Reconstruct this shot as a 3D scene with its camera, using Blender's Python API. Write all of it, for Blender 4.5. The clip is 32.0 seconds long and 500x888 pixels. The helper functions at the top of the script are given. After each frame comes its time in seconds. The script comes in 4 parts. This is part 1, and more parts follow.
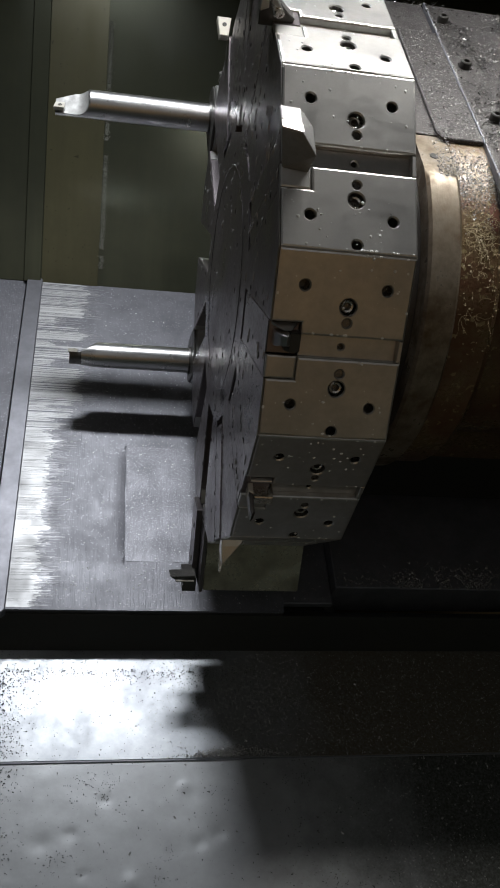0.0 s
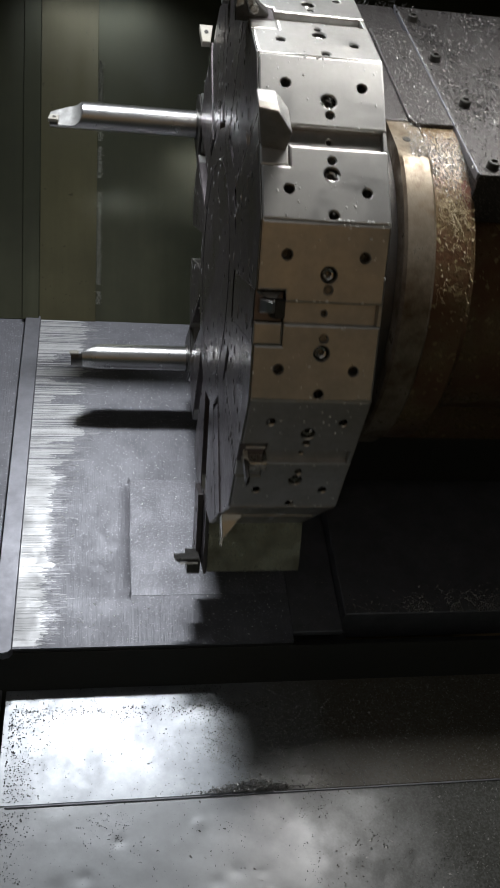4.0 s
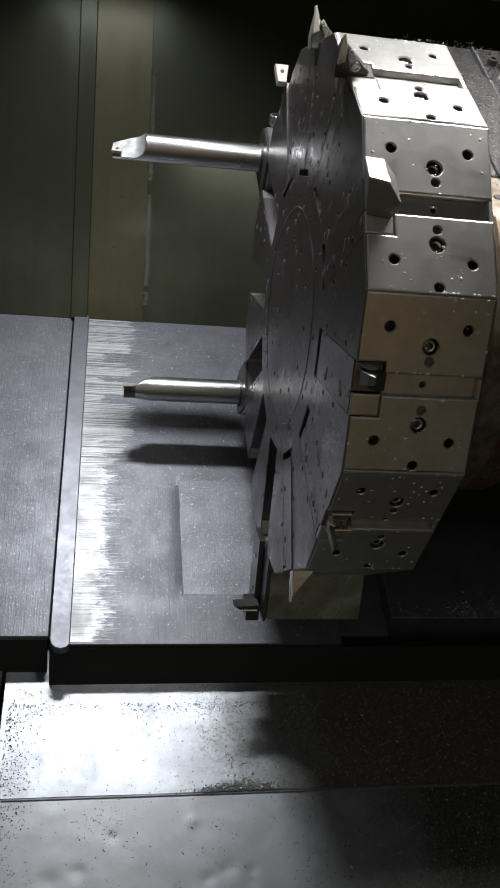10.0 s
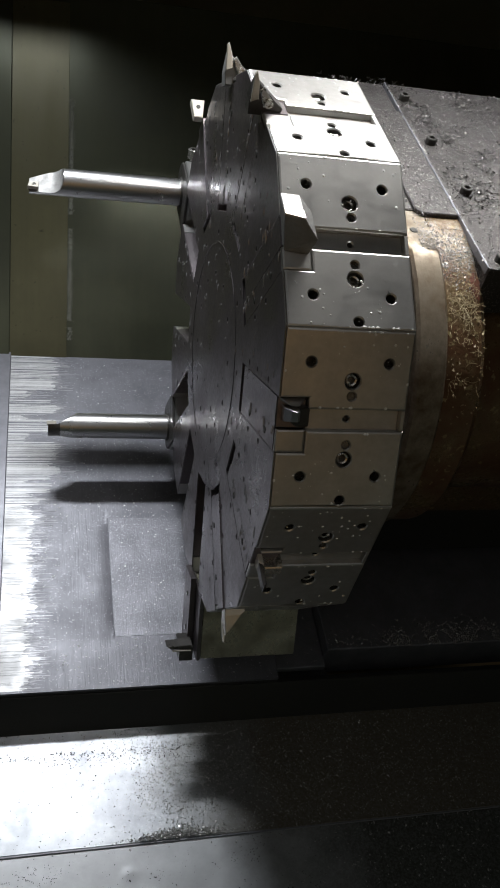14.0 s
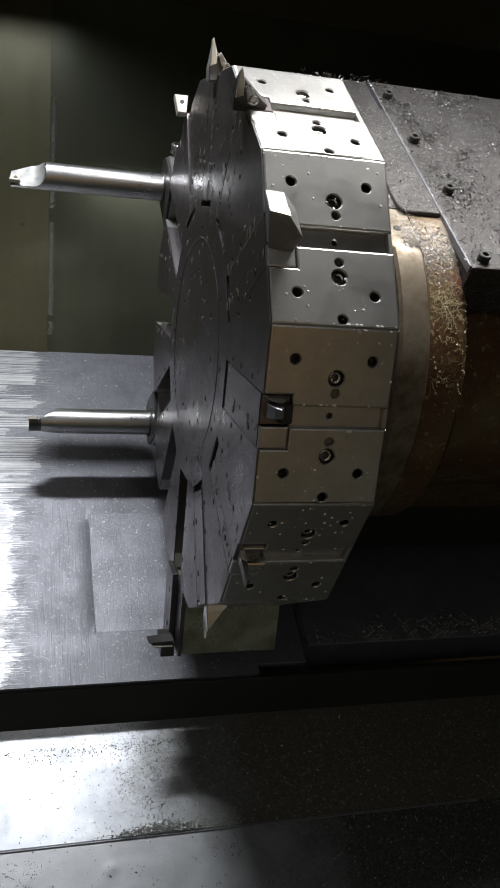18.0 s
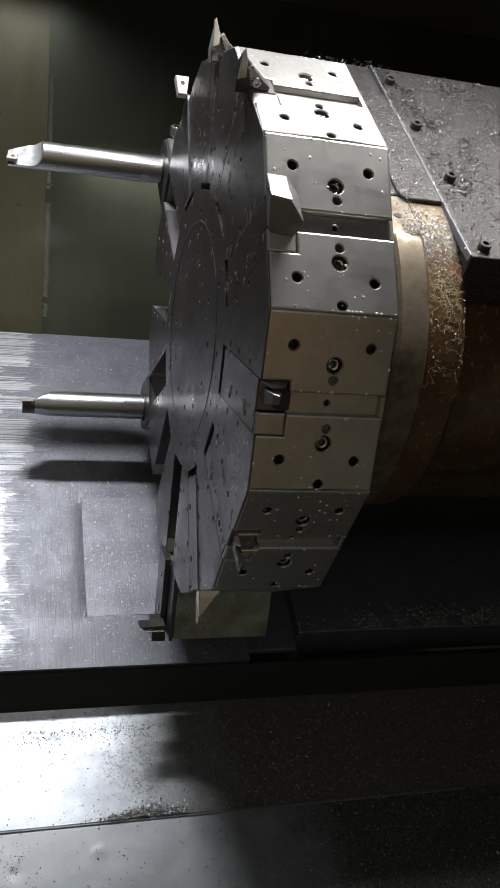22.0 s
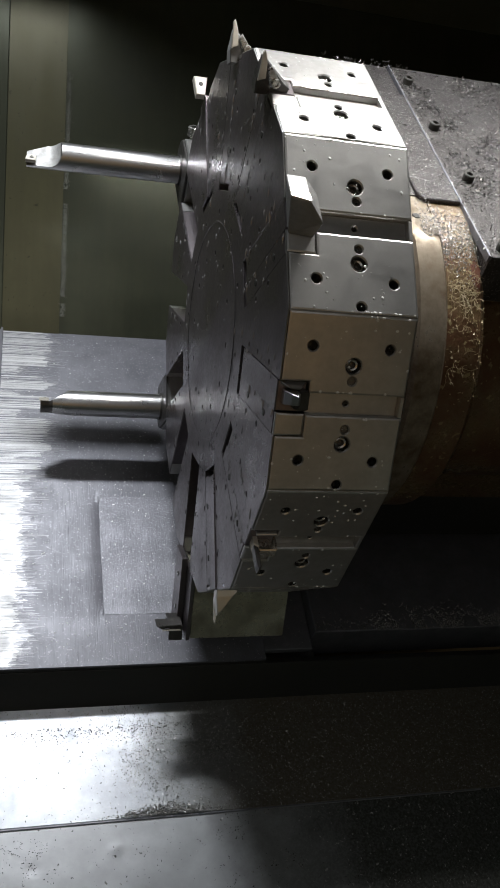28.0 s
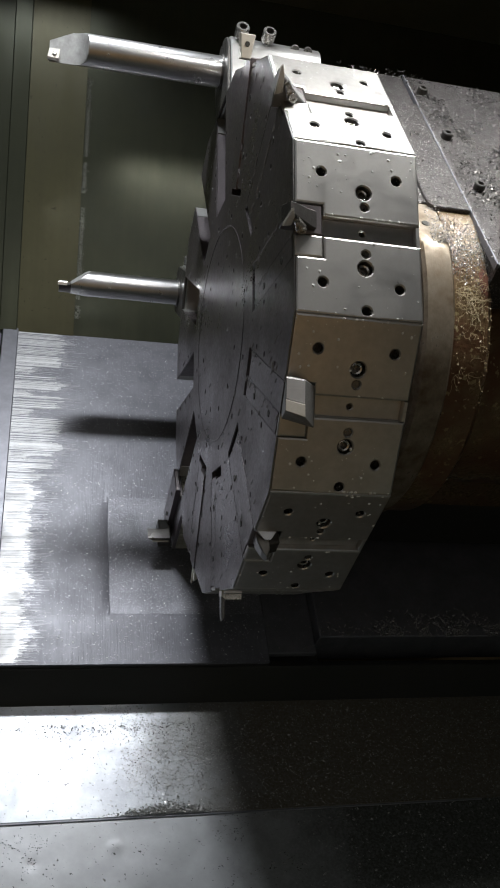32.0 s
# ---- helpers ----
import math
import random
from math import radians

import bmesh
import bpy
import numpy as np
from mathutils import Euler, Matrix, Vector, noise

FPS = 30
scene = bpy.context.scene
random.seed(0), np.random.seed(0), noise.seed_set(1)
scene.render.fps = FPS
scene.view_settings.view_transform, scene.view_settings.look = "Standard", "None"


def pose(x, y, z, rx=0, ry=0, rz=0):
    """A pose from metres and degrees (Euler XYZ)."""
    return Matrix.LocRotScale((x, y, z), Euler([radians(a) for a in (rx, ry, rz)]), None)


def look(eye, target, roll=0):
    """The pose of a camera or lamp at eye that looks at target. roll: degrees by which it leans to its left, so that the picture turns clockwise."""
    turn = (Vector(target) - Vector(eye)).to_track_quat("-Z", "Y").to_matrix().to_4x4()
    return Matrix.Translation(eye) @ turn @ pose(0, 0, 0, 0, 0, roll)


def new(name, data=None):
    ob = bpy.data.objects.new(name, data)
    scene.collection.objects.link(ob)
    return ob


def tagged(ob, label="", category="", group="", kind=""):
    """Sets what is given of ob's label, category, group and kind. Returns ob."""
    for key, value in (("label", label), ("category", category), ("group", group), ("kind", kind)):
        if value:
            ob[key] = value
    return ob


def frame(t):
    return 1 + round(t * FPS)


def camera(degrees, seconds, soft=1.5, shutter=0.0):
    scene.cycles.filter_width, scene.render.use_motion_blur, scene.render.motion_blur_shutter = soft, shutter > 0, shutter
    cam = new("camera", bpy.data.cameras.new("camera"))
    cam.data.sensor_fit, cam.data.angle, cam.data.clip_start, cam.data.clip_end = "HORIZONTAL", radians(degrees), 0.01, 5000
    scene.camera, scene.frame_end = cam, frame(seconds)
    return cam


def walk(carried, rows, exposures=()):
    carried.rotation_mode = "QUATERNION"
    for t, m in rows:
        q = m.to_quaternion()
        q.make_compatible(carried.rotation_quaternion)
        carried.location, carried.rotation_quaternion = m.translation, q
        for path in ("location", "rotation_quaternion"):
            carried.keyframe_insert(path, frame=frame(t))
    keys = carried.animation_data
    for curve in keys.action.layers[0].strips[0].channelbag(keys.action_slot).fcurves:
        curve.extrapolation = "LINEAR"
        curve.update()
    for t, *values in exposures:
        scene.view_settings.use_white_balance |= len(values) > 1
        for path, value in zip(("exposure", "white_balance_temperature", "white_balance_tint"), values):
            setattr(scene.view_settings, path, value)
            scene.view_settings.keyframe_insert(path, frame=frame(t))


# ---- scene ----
cam = camera(32.95, 32.0, soft=1.7, shutter=0.5)
AX = 1.1  # height of the turret's axis over the workshop floor
ROWS = [
    (0.0, -0.1783, -0.9109, 1.2585, 69.14, -6.15, -8.58),
    (0.5, -0.1705, -0.9178, 1.2598, 69.45, -4.76, -8.85),
    (1.0, -0.1683, -0.9160, 1.2597, 69.69, -4.01, -9.00),
    (1.5, -0.1678, -0.9128, 1.2555, 70.34, -3.77, -8.94),
    (2.0, -0.1691, -0.9107, 1.2579, 70.80, -3.72, -8.93),
    (2.5, -0.1694, -0.9127, 1.2613, 71.12, -3.63, -8.92),
    (3.0, -0.1698, -0.9112, 1.2635, 71.26, -3.64, -8.93),
    (3.5, -0.1718, -0.9077, 1.2604, 71.20, -3.81, -9.10),
    (5.5, -0.1742, -0.9069, 1.2525, 70.79, -4.17, -8.34),
    (6.0, -0.1829, -0.9023, 1.2631, 70.18, -4.35, -8.60),
    (6.5, -0.1961, -0.9028, 1.2652, 70.03, -4.40, -8.64),
    (7.0, -0.1934, -0.9139, 1.2702, 70.09, -5.09, -8.78),
    (7.5, -0.1939, -0.9253, 1.2757, 70.03, -5.91, -8.74),
    (8.0, -0.1847, -0.9302, 1.2733, 70.12, -6.47, -8.45),
    (8.5, -0.1874, -0.9262, 1.2749, 70.04, -6.33, -8.41),
    (9.0, -0.1876, -0.9182, 1.2751, 70.18, -6.07, -8.30),
    (9.5, -0.1906, -0.9134, 1.2770, 70.22, -5.76, -8.04),
    (10.0, -0.1762, -0.9141, 1.2740, 70.61, -5.23, -8.48),
    (10.5, -0.1724, -0.9069, 1.2770, 70.82, -5.12, -9.33),
    (11.0, -0.1707, -0.9094, 1.2787, 71.01, -4.66, -10.25),
    (11.5, -0.1684, -0.9055, 1.2790, 71.24, -4.51, -11.04),
    (12.0, -0.1673, -0.9044, 1.2814, 71.75, -4.54, -11.52),
    (12.5, -0.1668, -0.9038, 1.2818, 72.09, -4.65, -11.90),
    (13.0, -0.1674, -0.9018, 1.2808, 72.28, -4.76, -12.41),
    (13.5, -0.1664, -0.9003, 1.2804, 72.59, -4.73, -12.88),
    (14.0, -0.1653, -0.9013, 1.2804, 72.83, -4.81, -13.25),
    (14.5, -0.1660, -0.9007, 1.2815, 72.84, -4.88, -13.52),
    (15.0, -0.1660, -0.9015, 1.2828, 72.89, -4.97, -13.80),
    (15.5, -0.1665, -0.9018, 1.2822, 72.94, -5.03, -13.99),
    (17.5, -0.1683, -0.9018, 1.2817, 72.72, -5.34, -14.40),
    (18.0, -0.1689, -0.9011, 1.2817, 72.61, -5.46, -14.51),
    (18.5, -0.1686, -0.9014, 1.2809, 72.52, -5.60, -14.49),
    (19.0, -0.1678, -0.9025, 1.2810, 72.39, -5.80, -14.51),
    (19.5, -0.1683, -0.9034, 1.2821, 72.25, -5.97, -14.51),
    (20.0, -0.1713, -0.9031, 1.2831, 72.04, -6.22, -14.57),
    (20.5, -0.1706, -0.9016, 1.2814, 71.95, -6.33, -14.58),
    (21.0, -0.1700, -0.8996, 1.2802, 71.91, -6.41, -14.62),
    (21.5, -0.1703, -0.8995, 1.2800, 71.91, -6.50, -14.73),
    (22.0, -0.1714, -0.8972, 1.2790, 71.77, -6.63, -14.72),
    (22.5, -0.1718, -0.8967, 1.2800, 71.67, -6.70, -14.68),
    (23.0, -0.1713, -0.8977, 1.2794, 71.64, -6.66, -14.63),
    (23.5, -0.1712, -0.8965, 1.2792, 71.55, -6.57, -14.62),
    (24.0, -0.1730, -0.8966, 1.2821, 71.38, -6.52, -14.58),
    (24.5, -0.1724, -0.8979, 1.2832, 71.26, -6.46, -14.37),
    (26.5, -0.1724, -0.8946, 1.2782, 71.44, -6.44, -14.03),
    (27.0, -0.1754, -0.8943, 1.2777, 71.53, -6.43, -14.03),
    (27.5, -0.1759, -0.8965, 1.2791, 71.56, -6.48, -13.86),
    (28.0, -0.1765, -0.8981, 1.2803, 71.60, -6.47, -13.82),
    (28.5, -0.1765, -0.8992, 1.2784, 71.80, -6.61, -13.61),
    (29.0, -0.1807, -0.8921, 1.2776, 71.86, -7.41, -13.55),
    (29.5, -0.1845, -0.8937, 1.2778, 71.93, -8.24, -13.18),
    (30.0, -0.1947, -0.9007, 1.2817, 71.86, -9.01, -13.02),
    (30.5, -0.1871, -0.9062, 1.2803, 71.86, -9.53, -12.69),
    (31.0, -0.1797, -0.9082, 1.2830, 71.97, -9.55, -12.51),
    (31.5, -0.1759, -0.9094, 1.2823, 71.79, -9.28, -12.51),
    (32.0, -0.1692, -0.9096, 1.2772, 72.04, -7.34, -12.42),
]
walk(cam, [(t, pose(x, y, z, rx, ry, rz)) for t, x, y, z, rx, ry, rz in ROWS],
     exposures=[(0.0, -0.09), (3.5, -0.11), (7.0, 0.01), (10.0, 0.06), (14.0, 0.14), (20.0, 0.18), (24.0, 0.27), (32.0, 0.21)])

# ---- light ----
world = bpy.data.worlds.new("workshop_air")
scene.world = world
world.use_nodes = True
# a dim workshop hall: dark below, lit from its roof lights above
wt = world.node_tree
back = wt.nodes["Background"]
w_co, w_sep, w_ramp = wt.nodes.new("ShaderNodeTexCoord"), wt.nodes.new("ShaderNodeSeparateXYZ"), wt.nodes.new("ShaderNodeValToRGB")
wt.links.new(w_co.outputs["Generated"], w_sep.inputs["Vector"])
wt.links.new(w_sep.outputs["Z"], w_ramp.inputs["Fac"])
wt.links.new(w_ramp.outputs["Color"], back.inputs["Color"])
w_ramp.color_ramp.elements[0].position, w_ramp.color_ramp.elements[0].color = 0.0, (0.66, 0.38, 0.130, 1)
w_ramp.color_ramp.elements[1].position, w_ramp.color_ramp.elements[1].color = 0.30, (0.62, 0.585, 0.51, 1)
roof = w_ramp.color_ramp.elements.new(0.58)
roof.color = (1.05, 1.05, 1.06, 1)
back.inputs["Strength"].default_value = 0.30


def area_lamp(name, at, target, size, size_y, watts, color, spread=180):
    data = bpy.data.lights.new(name, "AREA")
    data.shape, data.size, data.size_y, data.energy, data.color = "RECTANGLE", size, size_y, watts, color
    data.spread = radians(spread)
    ob = new(name, data)
    ob.matrix_basis = look(at, target)
    return ob


LAMP = (-0.20, 0.17, AX + 0.86)
area_lamp("work_lamp_glow", LAMP, (-0.20, 0.17, AX - 1.0), 0.25, 0.06, 3.25, (0.92, 0.96, 1.0), 97)
area_lamp("door_lamp_glow", (0.235, -0.127, AX + 0.62), (0.235, -0.119, AX), 0.44, 0.05, 2.35, (1.0, 0.98, 0.95), 120)
# added fill without a known fixture, brightens the housing's deck and barrel
area_lamp("deck_fill_glow", (0.46, 0.03, AX + 0.86), (0.44, -0.01, AX), 0.20, 0.06, 1.0, (0.95, 0.97, 1.0), 92)

# ---- materials ----


def surface(name, base, alt, rough, metallic, big=6.0, fine=160.0, bump=0.15, stretch=(1, 1, 1), mix=0.5, rough_var=0.15,
            specks=None, speck_at=0.66, speck_scale=90.0, aniso=0.0, grime_shade=None):
    """A worn metal or painted surface: two scales of noise in colour and roughness, a fine bump, and specks."""
    mat = bpy.data.materials.new(name)
    mat.use_nodes = True
    nt = mat.node_tree
    bsdf = nt.nodes["Principled BSDF"]
    co = nt.nodes.new("ShaderNodeTexCoord")
    mp = nt.nodes.new("ShaderNodeMapping")
    mp.inputs["Scale"].default_value = stretch
    nt.links.new(co.outputs["Object"], mp.inputs["Vector"])

    def tex(scale, detail, source):
        n = nt.nodes.new("ShaderNodeTexNoise")
        n.inputs["Scale"].default_value, n.inputs["Detail"].default_value = scale, detail
        n.inputs["Roughness"].default_value = 0.65
        nt.links.new(source, n.inputs["Vector"])
        return n.outputs["Fac"]

    def ramp(fac, lo, hi, a, b):
        n = nt.nodes.new("ShaderNodeMapRange")
        n.inputs["From Min"].default_value, n.inputs["From Max"].default_value = lo, hi
        n.inputs["To Min"].default_value, n.inputs["To Max"].default_value = a, b
        nt.links.new(fac, n.inputs["Value"])
        return n.outputs["Result"]

    def blend(fac, a, b):
        n = nt.nodes.new("ShaderNodeMix")
        n.data_type = "RGBA"
        for socket, value in ((n.inputs["Factor"], fac), (n.inputs["A"], a), (n.inputs["B"], b)):
            if isinstance(value, tuple):
                socket.default_value = (*value, 1)
            else:
                nt.links.new(value, socket)
        return n.outputs["Result"]

    large, small = tex(big, 5, co.outputs["Object"]), tex(fine, 3, mp.outputs["Vector"])
    color = blend(ramp(large, 0.5 - mix / 2, 0.5 + mix / 2, 0, 1), base, alt)
    color = blend(ramp(small, 0.35, 0.7, 0, 0.35), color, alt)
    if specks:
        color = blend(ramp(tex(speck_scale, 2, co.outputs["Object"]), speck_at, speck_at + 0.03, 0, 1), color, specks)
    if grime_shade:
        # one side of the sheet darkened by oily grit, and on the lower pan by painted shade too: (colour, from x, to x,
        # most)
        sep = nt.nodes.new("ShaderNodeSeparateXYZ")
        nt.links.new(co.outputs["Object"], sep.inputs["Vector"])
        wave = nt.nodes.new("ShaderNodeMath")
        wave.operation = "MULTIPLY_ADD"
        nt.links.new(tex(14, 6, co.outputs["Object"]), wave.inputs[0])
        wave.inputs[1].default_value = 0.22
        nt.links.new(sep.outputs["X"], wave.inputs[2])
        cover = ramp(wave.outputs[0], grime_shade[1] + 0.11, grime_shade[2] + 0.11, 0, grime_shade[3])
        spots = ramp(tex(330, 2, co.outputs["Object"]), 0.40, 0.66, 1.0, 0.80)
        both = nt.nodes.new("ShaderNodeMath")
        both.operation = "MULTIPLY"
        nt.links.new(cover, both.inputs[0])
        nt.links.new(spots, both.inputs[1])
        color = blend(both.outputs[0], color, grime_shade[0])
    nt.links.new(color, bsdf.inputs["Base Color"])
    bsdf.inputs["Metallic"].default_value = metallic
    if grime_shade:
        bare = ramp(cover, 0, 1, metallic, 0)
        nt.links.new(bare, bsdf.inputs["Metallic"])
    add = nt.nodes.new("ShaderNodeMath")
    nt.links.new(ramp(large, 0.3, 0.7, rough - rough_var, rough + rough_var), add.inputs[0])
    nt.links.new(ramp(small, 0.3, 0.7, -rough_var / 2, rough_var / 2), add.inputs[1])
    nt.links.new(add.outputs[0], bsdf.inputs["Roughness"])
    if aniso:
        # brushed along the sheet's u direction
        tan = nt.nodes.new("ShaderNodeTangent")
        tan.direction_type = "UV_MAP"
        nt.links.new(tan.outputs["Tangent"], bsdf.inputs["Tangent"])
        bsdf.inputs["Anisotropic"].default_value = abs(aniso)
        bsdf.inputs["Anisotropic Rotation"].default_value = 0.25 if aniso < 0 else 0.0
    b = nt.nodes.new("ShaderNodeBump")
    b.inputs["Strength"].default_value, b.inputs["Distance"].default_value = bump, 0.002
    nt.links.new(small, b.inputs["Height"])
    nt.links.new(b.outputs["Normal"], bsdf.inputs["Normal"])
    return mat


GROUND_STEEL = surface("ground_steel", (0.61, 0.61, 0.605), (0.38, 0.372, 0.352), 0.37, 0.92, big=20, fine=150, bump=0.0, rough_var=0.08, mix=0.62)
FACE_STEEL = surface("face_steel", (0.235, 0.212, 0.220), (0.150, 0.133, 0.139), 0.38, 0.92, big=9, fine=300, bump=0.05)
TOOL_STEEL = surface("tool_steel", (0.16, 0.155, 0.15), (0.08, 0.075, 0.07), 0.40, 0.8, big=40, fine=500, bump=0.1)
BAR_STEEL = surface("bar_steel", (0.58, 0.58, 0.58), (0.42, 0.415, 0.41), 0.31, 1.0, big=30, fine=500, bump=0.0, rough_var=0.05)
CARBIDE = surface("carbide", (0.55, 0.53, 0.48), (0.35, 0.33, 0.29), 0.28, 0.8, big=60, fine=500, bump=0.04)
COATED = surface("coated_carbide", (0.80, 0.77, 0.70), (0.62, 0.58, 0.50), 0.22, 0.35, big=60, fine=400, bump=0.0, rough_var=0.04)
SCREW_STEEL = surface("screw_steel", (0.62, 0.61, 0.58), (0.36, 0.35, 0.33), 0.26, 0.85, big=80, fine=600, bump=0.06)
BORE_STEEL = surface("dark_bore", (0.24, 0.235, 0.225), (0.10, 0.096, 0.09), 0.34, 0.85, big=90, fine=500, bump=0.05)
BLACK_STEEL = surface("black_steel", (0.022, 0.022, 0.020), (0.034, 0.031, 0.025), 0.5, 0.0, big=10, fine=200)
COVER_STEEL = surface("cover_steel", (0.215, 0.216, 0.241), (0.112, 0.112, 0.130), 0.44, 0.25, big=22, fine=100, bump=0.14, stretch=(5.0, 0.22, 0.22), rough_var=0.05, aniso=-0.5, specks=(0.34, 0.34, 0.37), speck_at=0.635, speck_scale=330)
PAD_STEEL = surface("rubbed_pad_steel", (0.238, 0.238, 0.264), (0.118, 0.118, 0.137), 0.45, 0.25, big=24, fine=130, bump=0.16, stretch=(4.0, 0.35, 0.35), rough_var=0.05, specks=(0.33, 0.33, 0.36), speck_at=0.585, speck_scale=560)
EDGE_STEEL = surface("edge_steel", (0.26, 0.26, 0.285), (0.17, 0.17, 0.19), 0.46, 0.6, big=30, fine=140, bump=0.1, rough_var=0.04)
PAN_STEEL = surface("pan_steel", (0.43, 0.445, 0.46), (0.26, 0.27, 0.29), 0.41, 0.95, big=12, fine=90, bump=0.03, rough_var=0.07,
                    specks=(0.07, 0.07, 0.065), speck_at=0.68, speck_scale=240, grime_shade=((0.085, 0.070, 0.044), -0.03, 0.13, 0.97))
# the lower pan's dark side is grit plus shade put into the colour
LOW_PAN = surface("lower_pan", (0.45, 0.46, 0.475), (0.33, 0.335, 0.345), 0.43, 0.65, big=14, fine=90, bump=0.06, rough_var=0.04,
                  specks=(0.06, 0.06, 0.055), speck_at=0.69, speck_scale=240, grime_shade=((0.034, 0.036, 0.027), 0.05, 0.24, 0.98))
OLIVE_PAINT = surface("olive_paint", (0.150, 0.140, 0.078), (0.066, 0.063, 0.037), 0.23, 0.40, big=7, fine=24, bump=0.02, mix=0.7, rough_var=0.04, stretch=(1.6, 0.12, 0.12), specks=(0.05, 0.05, 0.03), speck_at=0.69, speck_scale=120)
WALL_STEEL = surface("wall_steel", (0.115, 0.122, 0.080), (0.052, 0.055, 0.041), 0.20, 0.55, big=5, fine=26, bump=0.02, mix=0.6, rough_var=0.04, stretch=(1.6, 0.12, 0.12))
RUSTY_IRON = surface("rusty_iron", (0.165, 0.124, 0.066), (0.108, 0.051, 0.025), 0.32, 0.2, big=19, fine=220, bump=0.32, mix=0.2,
                     specks=(0.26, 0.21, 0.11), speck_at=0.63, speck_scale=120)
RED_RUST = surface("red_rust", (0.15, 0.043, 0.020), (0.085, 0.030, 0.016), 0.6, 0.0, big=90, fine=300, bump=0.3)
DECK_STEEL = surface("deck_steel", (0.082, 0.076, 0.073), (0.030, 0.026, 0.024), 0.38, 0.4, big=22, fine=420, bump=0.6, specks=(0.19, 0.185, 0.18), speck_at=0.60, speck_scale=520)
FLOOR = surface("workshop_floor", (0.43, 0.285, 0.135), (0.26, 0.172, 0.082), 0.6, 0.0, big=3, fine=40)
SEAM_STEEL = surface("seam_steel", (0.22, 0.22, 0.18), (0.12, 0.12, 0.10), 0.5, 0.0, big=60, fine=300, bump=0.1)
MILLED = surface("milled_steel", (0.30, 0.30, 0.295), (0.22, 0.22, 0.215), 0.5, 0.5, big=60, fine=500, bump=0.05)
BLOCK_STEEL = surface("stained_block", (0.62, 0.59, 0.47), (0.25, 0.24, 0.18), 0.34, 0.6, big=34, fine=300, bump=0.1, mix=0.3)
# faint rub lines that also paint the glare's fading edge
SCUFF_GLARE = surface("faint_rub_and_glare", (0.40, 0.40, 0.42), (0.29, 0.29, 0.31), 0.46, 0.25, big=30, fine=120, bump=0.03, stretch=(0.3, 6, 6))
SCUFF = surface("rubbed_steel", (0.74, 0.74, 0.75), (0.50, 0.50, 0.51), 0.48, 0.25, big=30, fine=120, bump=0.03, stretch=(0.3, 6, 6))
DULL_FLAT = surface("dull_milled_flat", (0.40, 0.40, 0.39), (0.24, 0.235, 0.23), 0.62, 0.35, big=90, fine=420, bump=0.12)
BRASSY = surface("worn_collar", (0.33, 0.290, 0.230), (0.115, 0.082, 0.048), 0.40, 0.5, big=42, fine=170, bump=0.10, stretch=(1.5, 0.8, 0.8), mix=0.32)
PAINT = surface("enclosure_paint", (0.225, 0.255, 0.215), (0.15, 0.18, 0.15), 0.5, 0.0, big=4, fine=80)

# ---- building helpers ----


def mesh_of(name, bm, material):
    bmesh.ops.recalc_face_normals(bm, faces=bm.faces[:])
    uv = bm.loops.layers.uv.new("UVMap")
    for f in bm.faces:
        for lp in f.loops:
            lp[uv].uv = (lp.vert.co.x, lp.vert.co.y + 0.5 * lp.vert.co.z)
    me = bpy.data.meshes.new(name)
    bm.to_mesh(me)
    bm.free()
    me.materials.append(material)
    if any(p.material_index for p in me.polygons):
        me.materials.append(BORE_STEEL)  # darker walls and floors of bores
    return me


def part(name, bm, material, parent, label="", at=None, smooth=False):
    """Links a bmesh, or a mesh that is shared, as one object under a thing."""
    me = bm if isinstance(bm, bpy.types.Mesh) else mesh_of(name, bm, material)
    if smooth:
        me.shade_smooth()
        me.set_sharp_from_angle(angle=radians(35))
    ob = new(name, me)
    ob.parent = parent
    if at is not None:
        ob.matrix_basis = at
    return tagged(ob, label)


def thing(name, label, category, at=None, group="", kind=""):
    ob = new(name)
    ob.empty_display_size = 0.05
    ob.matrix_basis = pose(0, 0, AX) if at is None else at
    return tagged(ob, label, category, group, kind)


def inset(poly, c):
    """The polygon, counter-clockwise, with each edge moved in by c."""
    out, n = [], len(poly)
    for i in range(n):
        a, b, d = Vector(poly[i - 1]), Vector(poly[i]), Vector(poly[(i + 1) % n])
        e, f = (b - a).normalized(), (d - b).normalized()
        na, nb = Vector((-e.y, e.x)), Vector((-f.y, f.x))
        k = na + nb
        out.append(b + k * (c / max(0.2, 1 + na.dot(nb))))
    return out


AXES = {"x": lambda u, v, w: (w, u, v), "y": lambda u, v, w: (u, w, v), "z": lambda u, v, w: (u, v, w)}


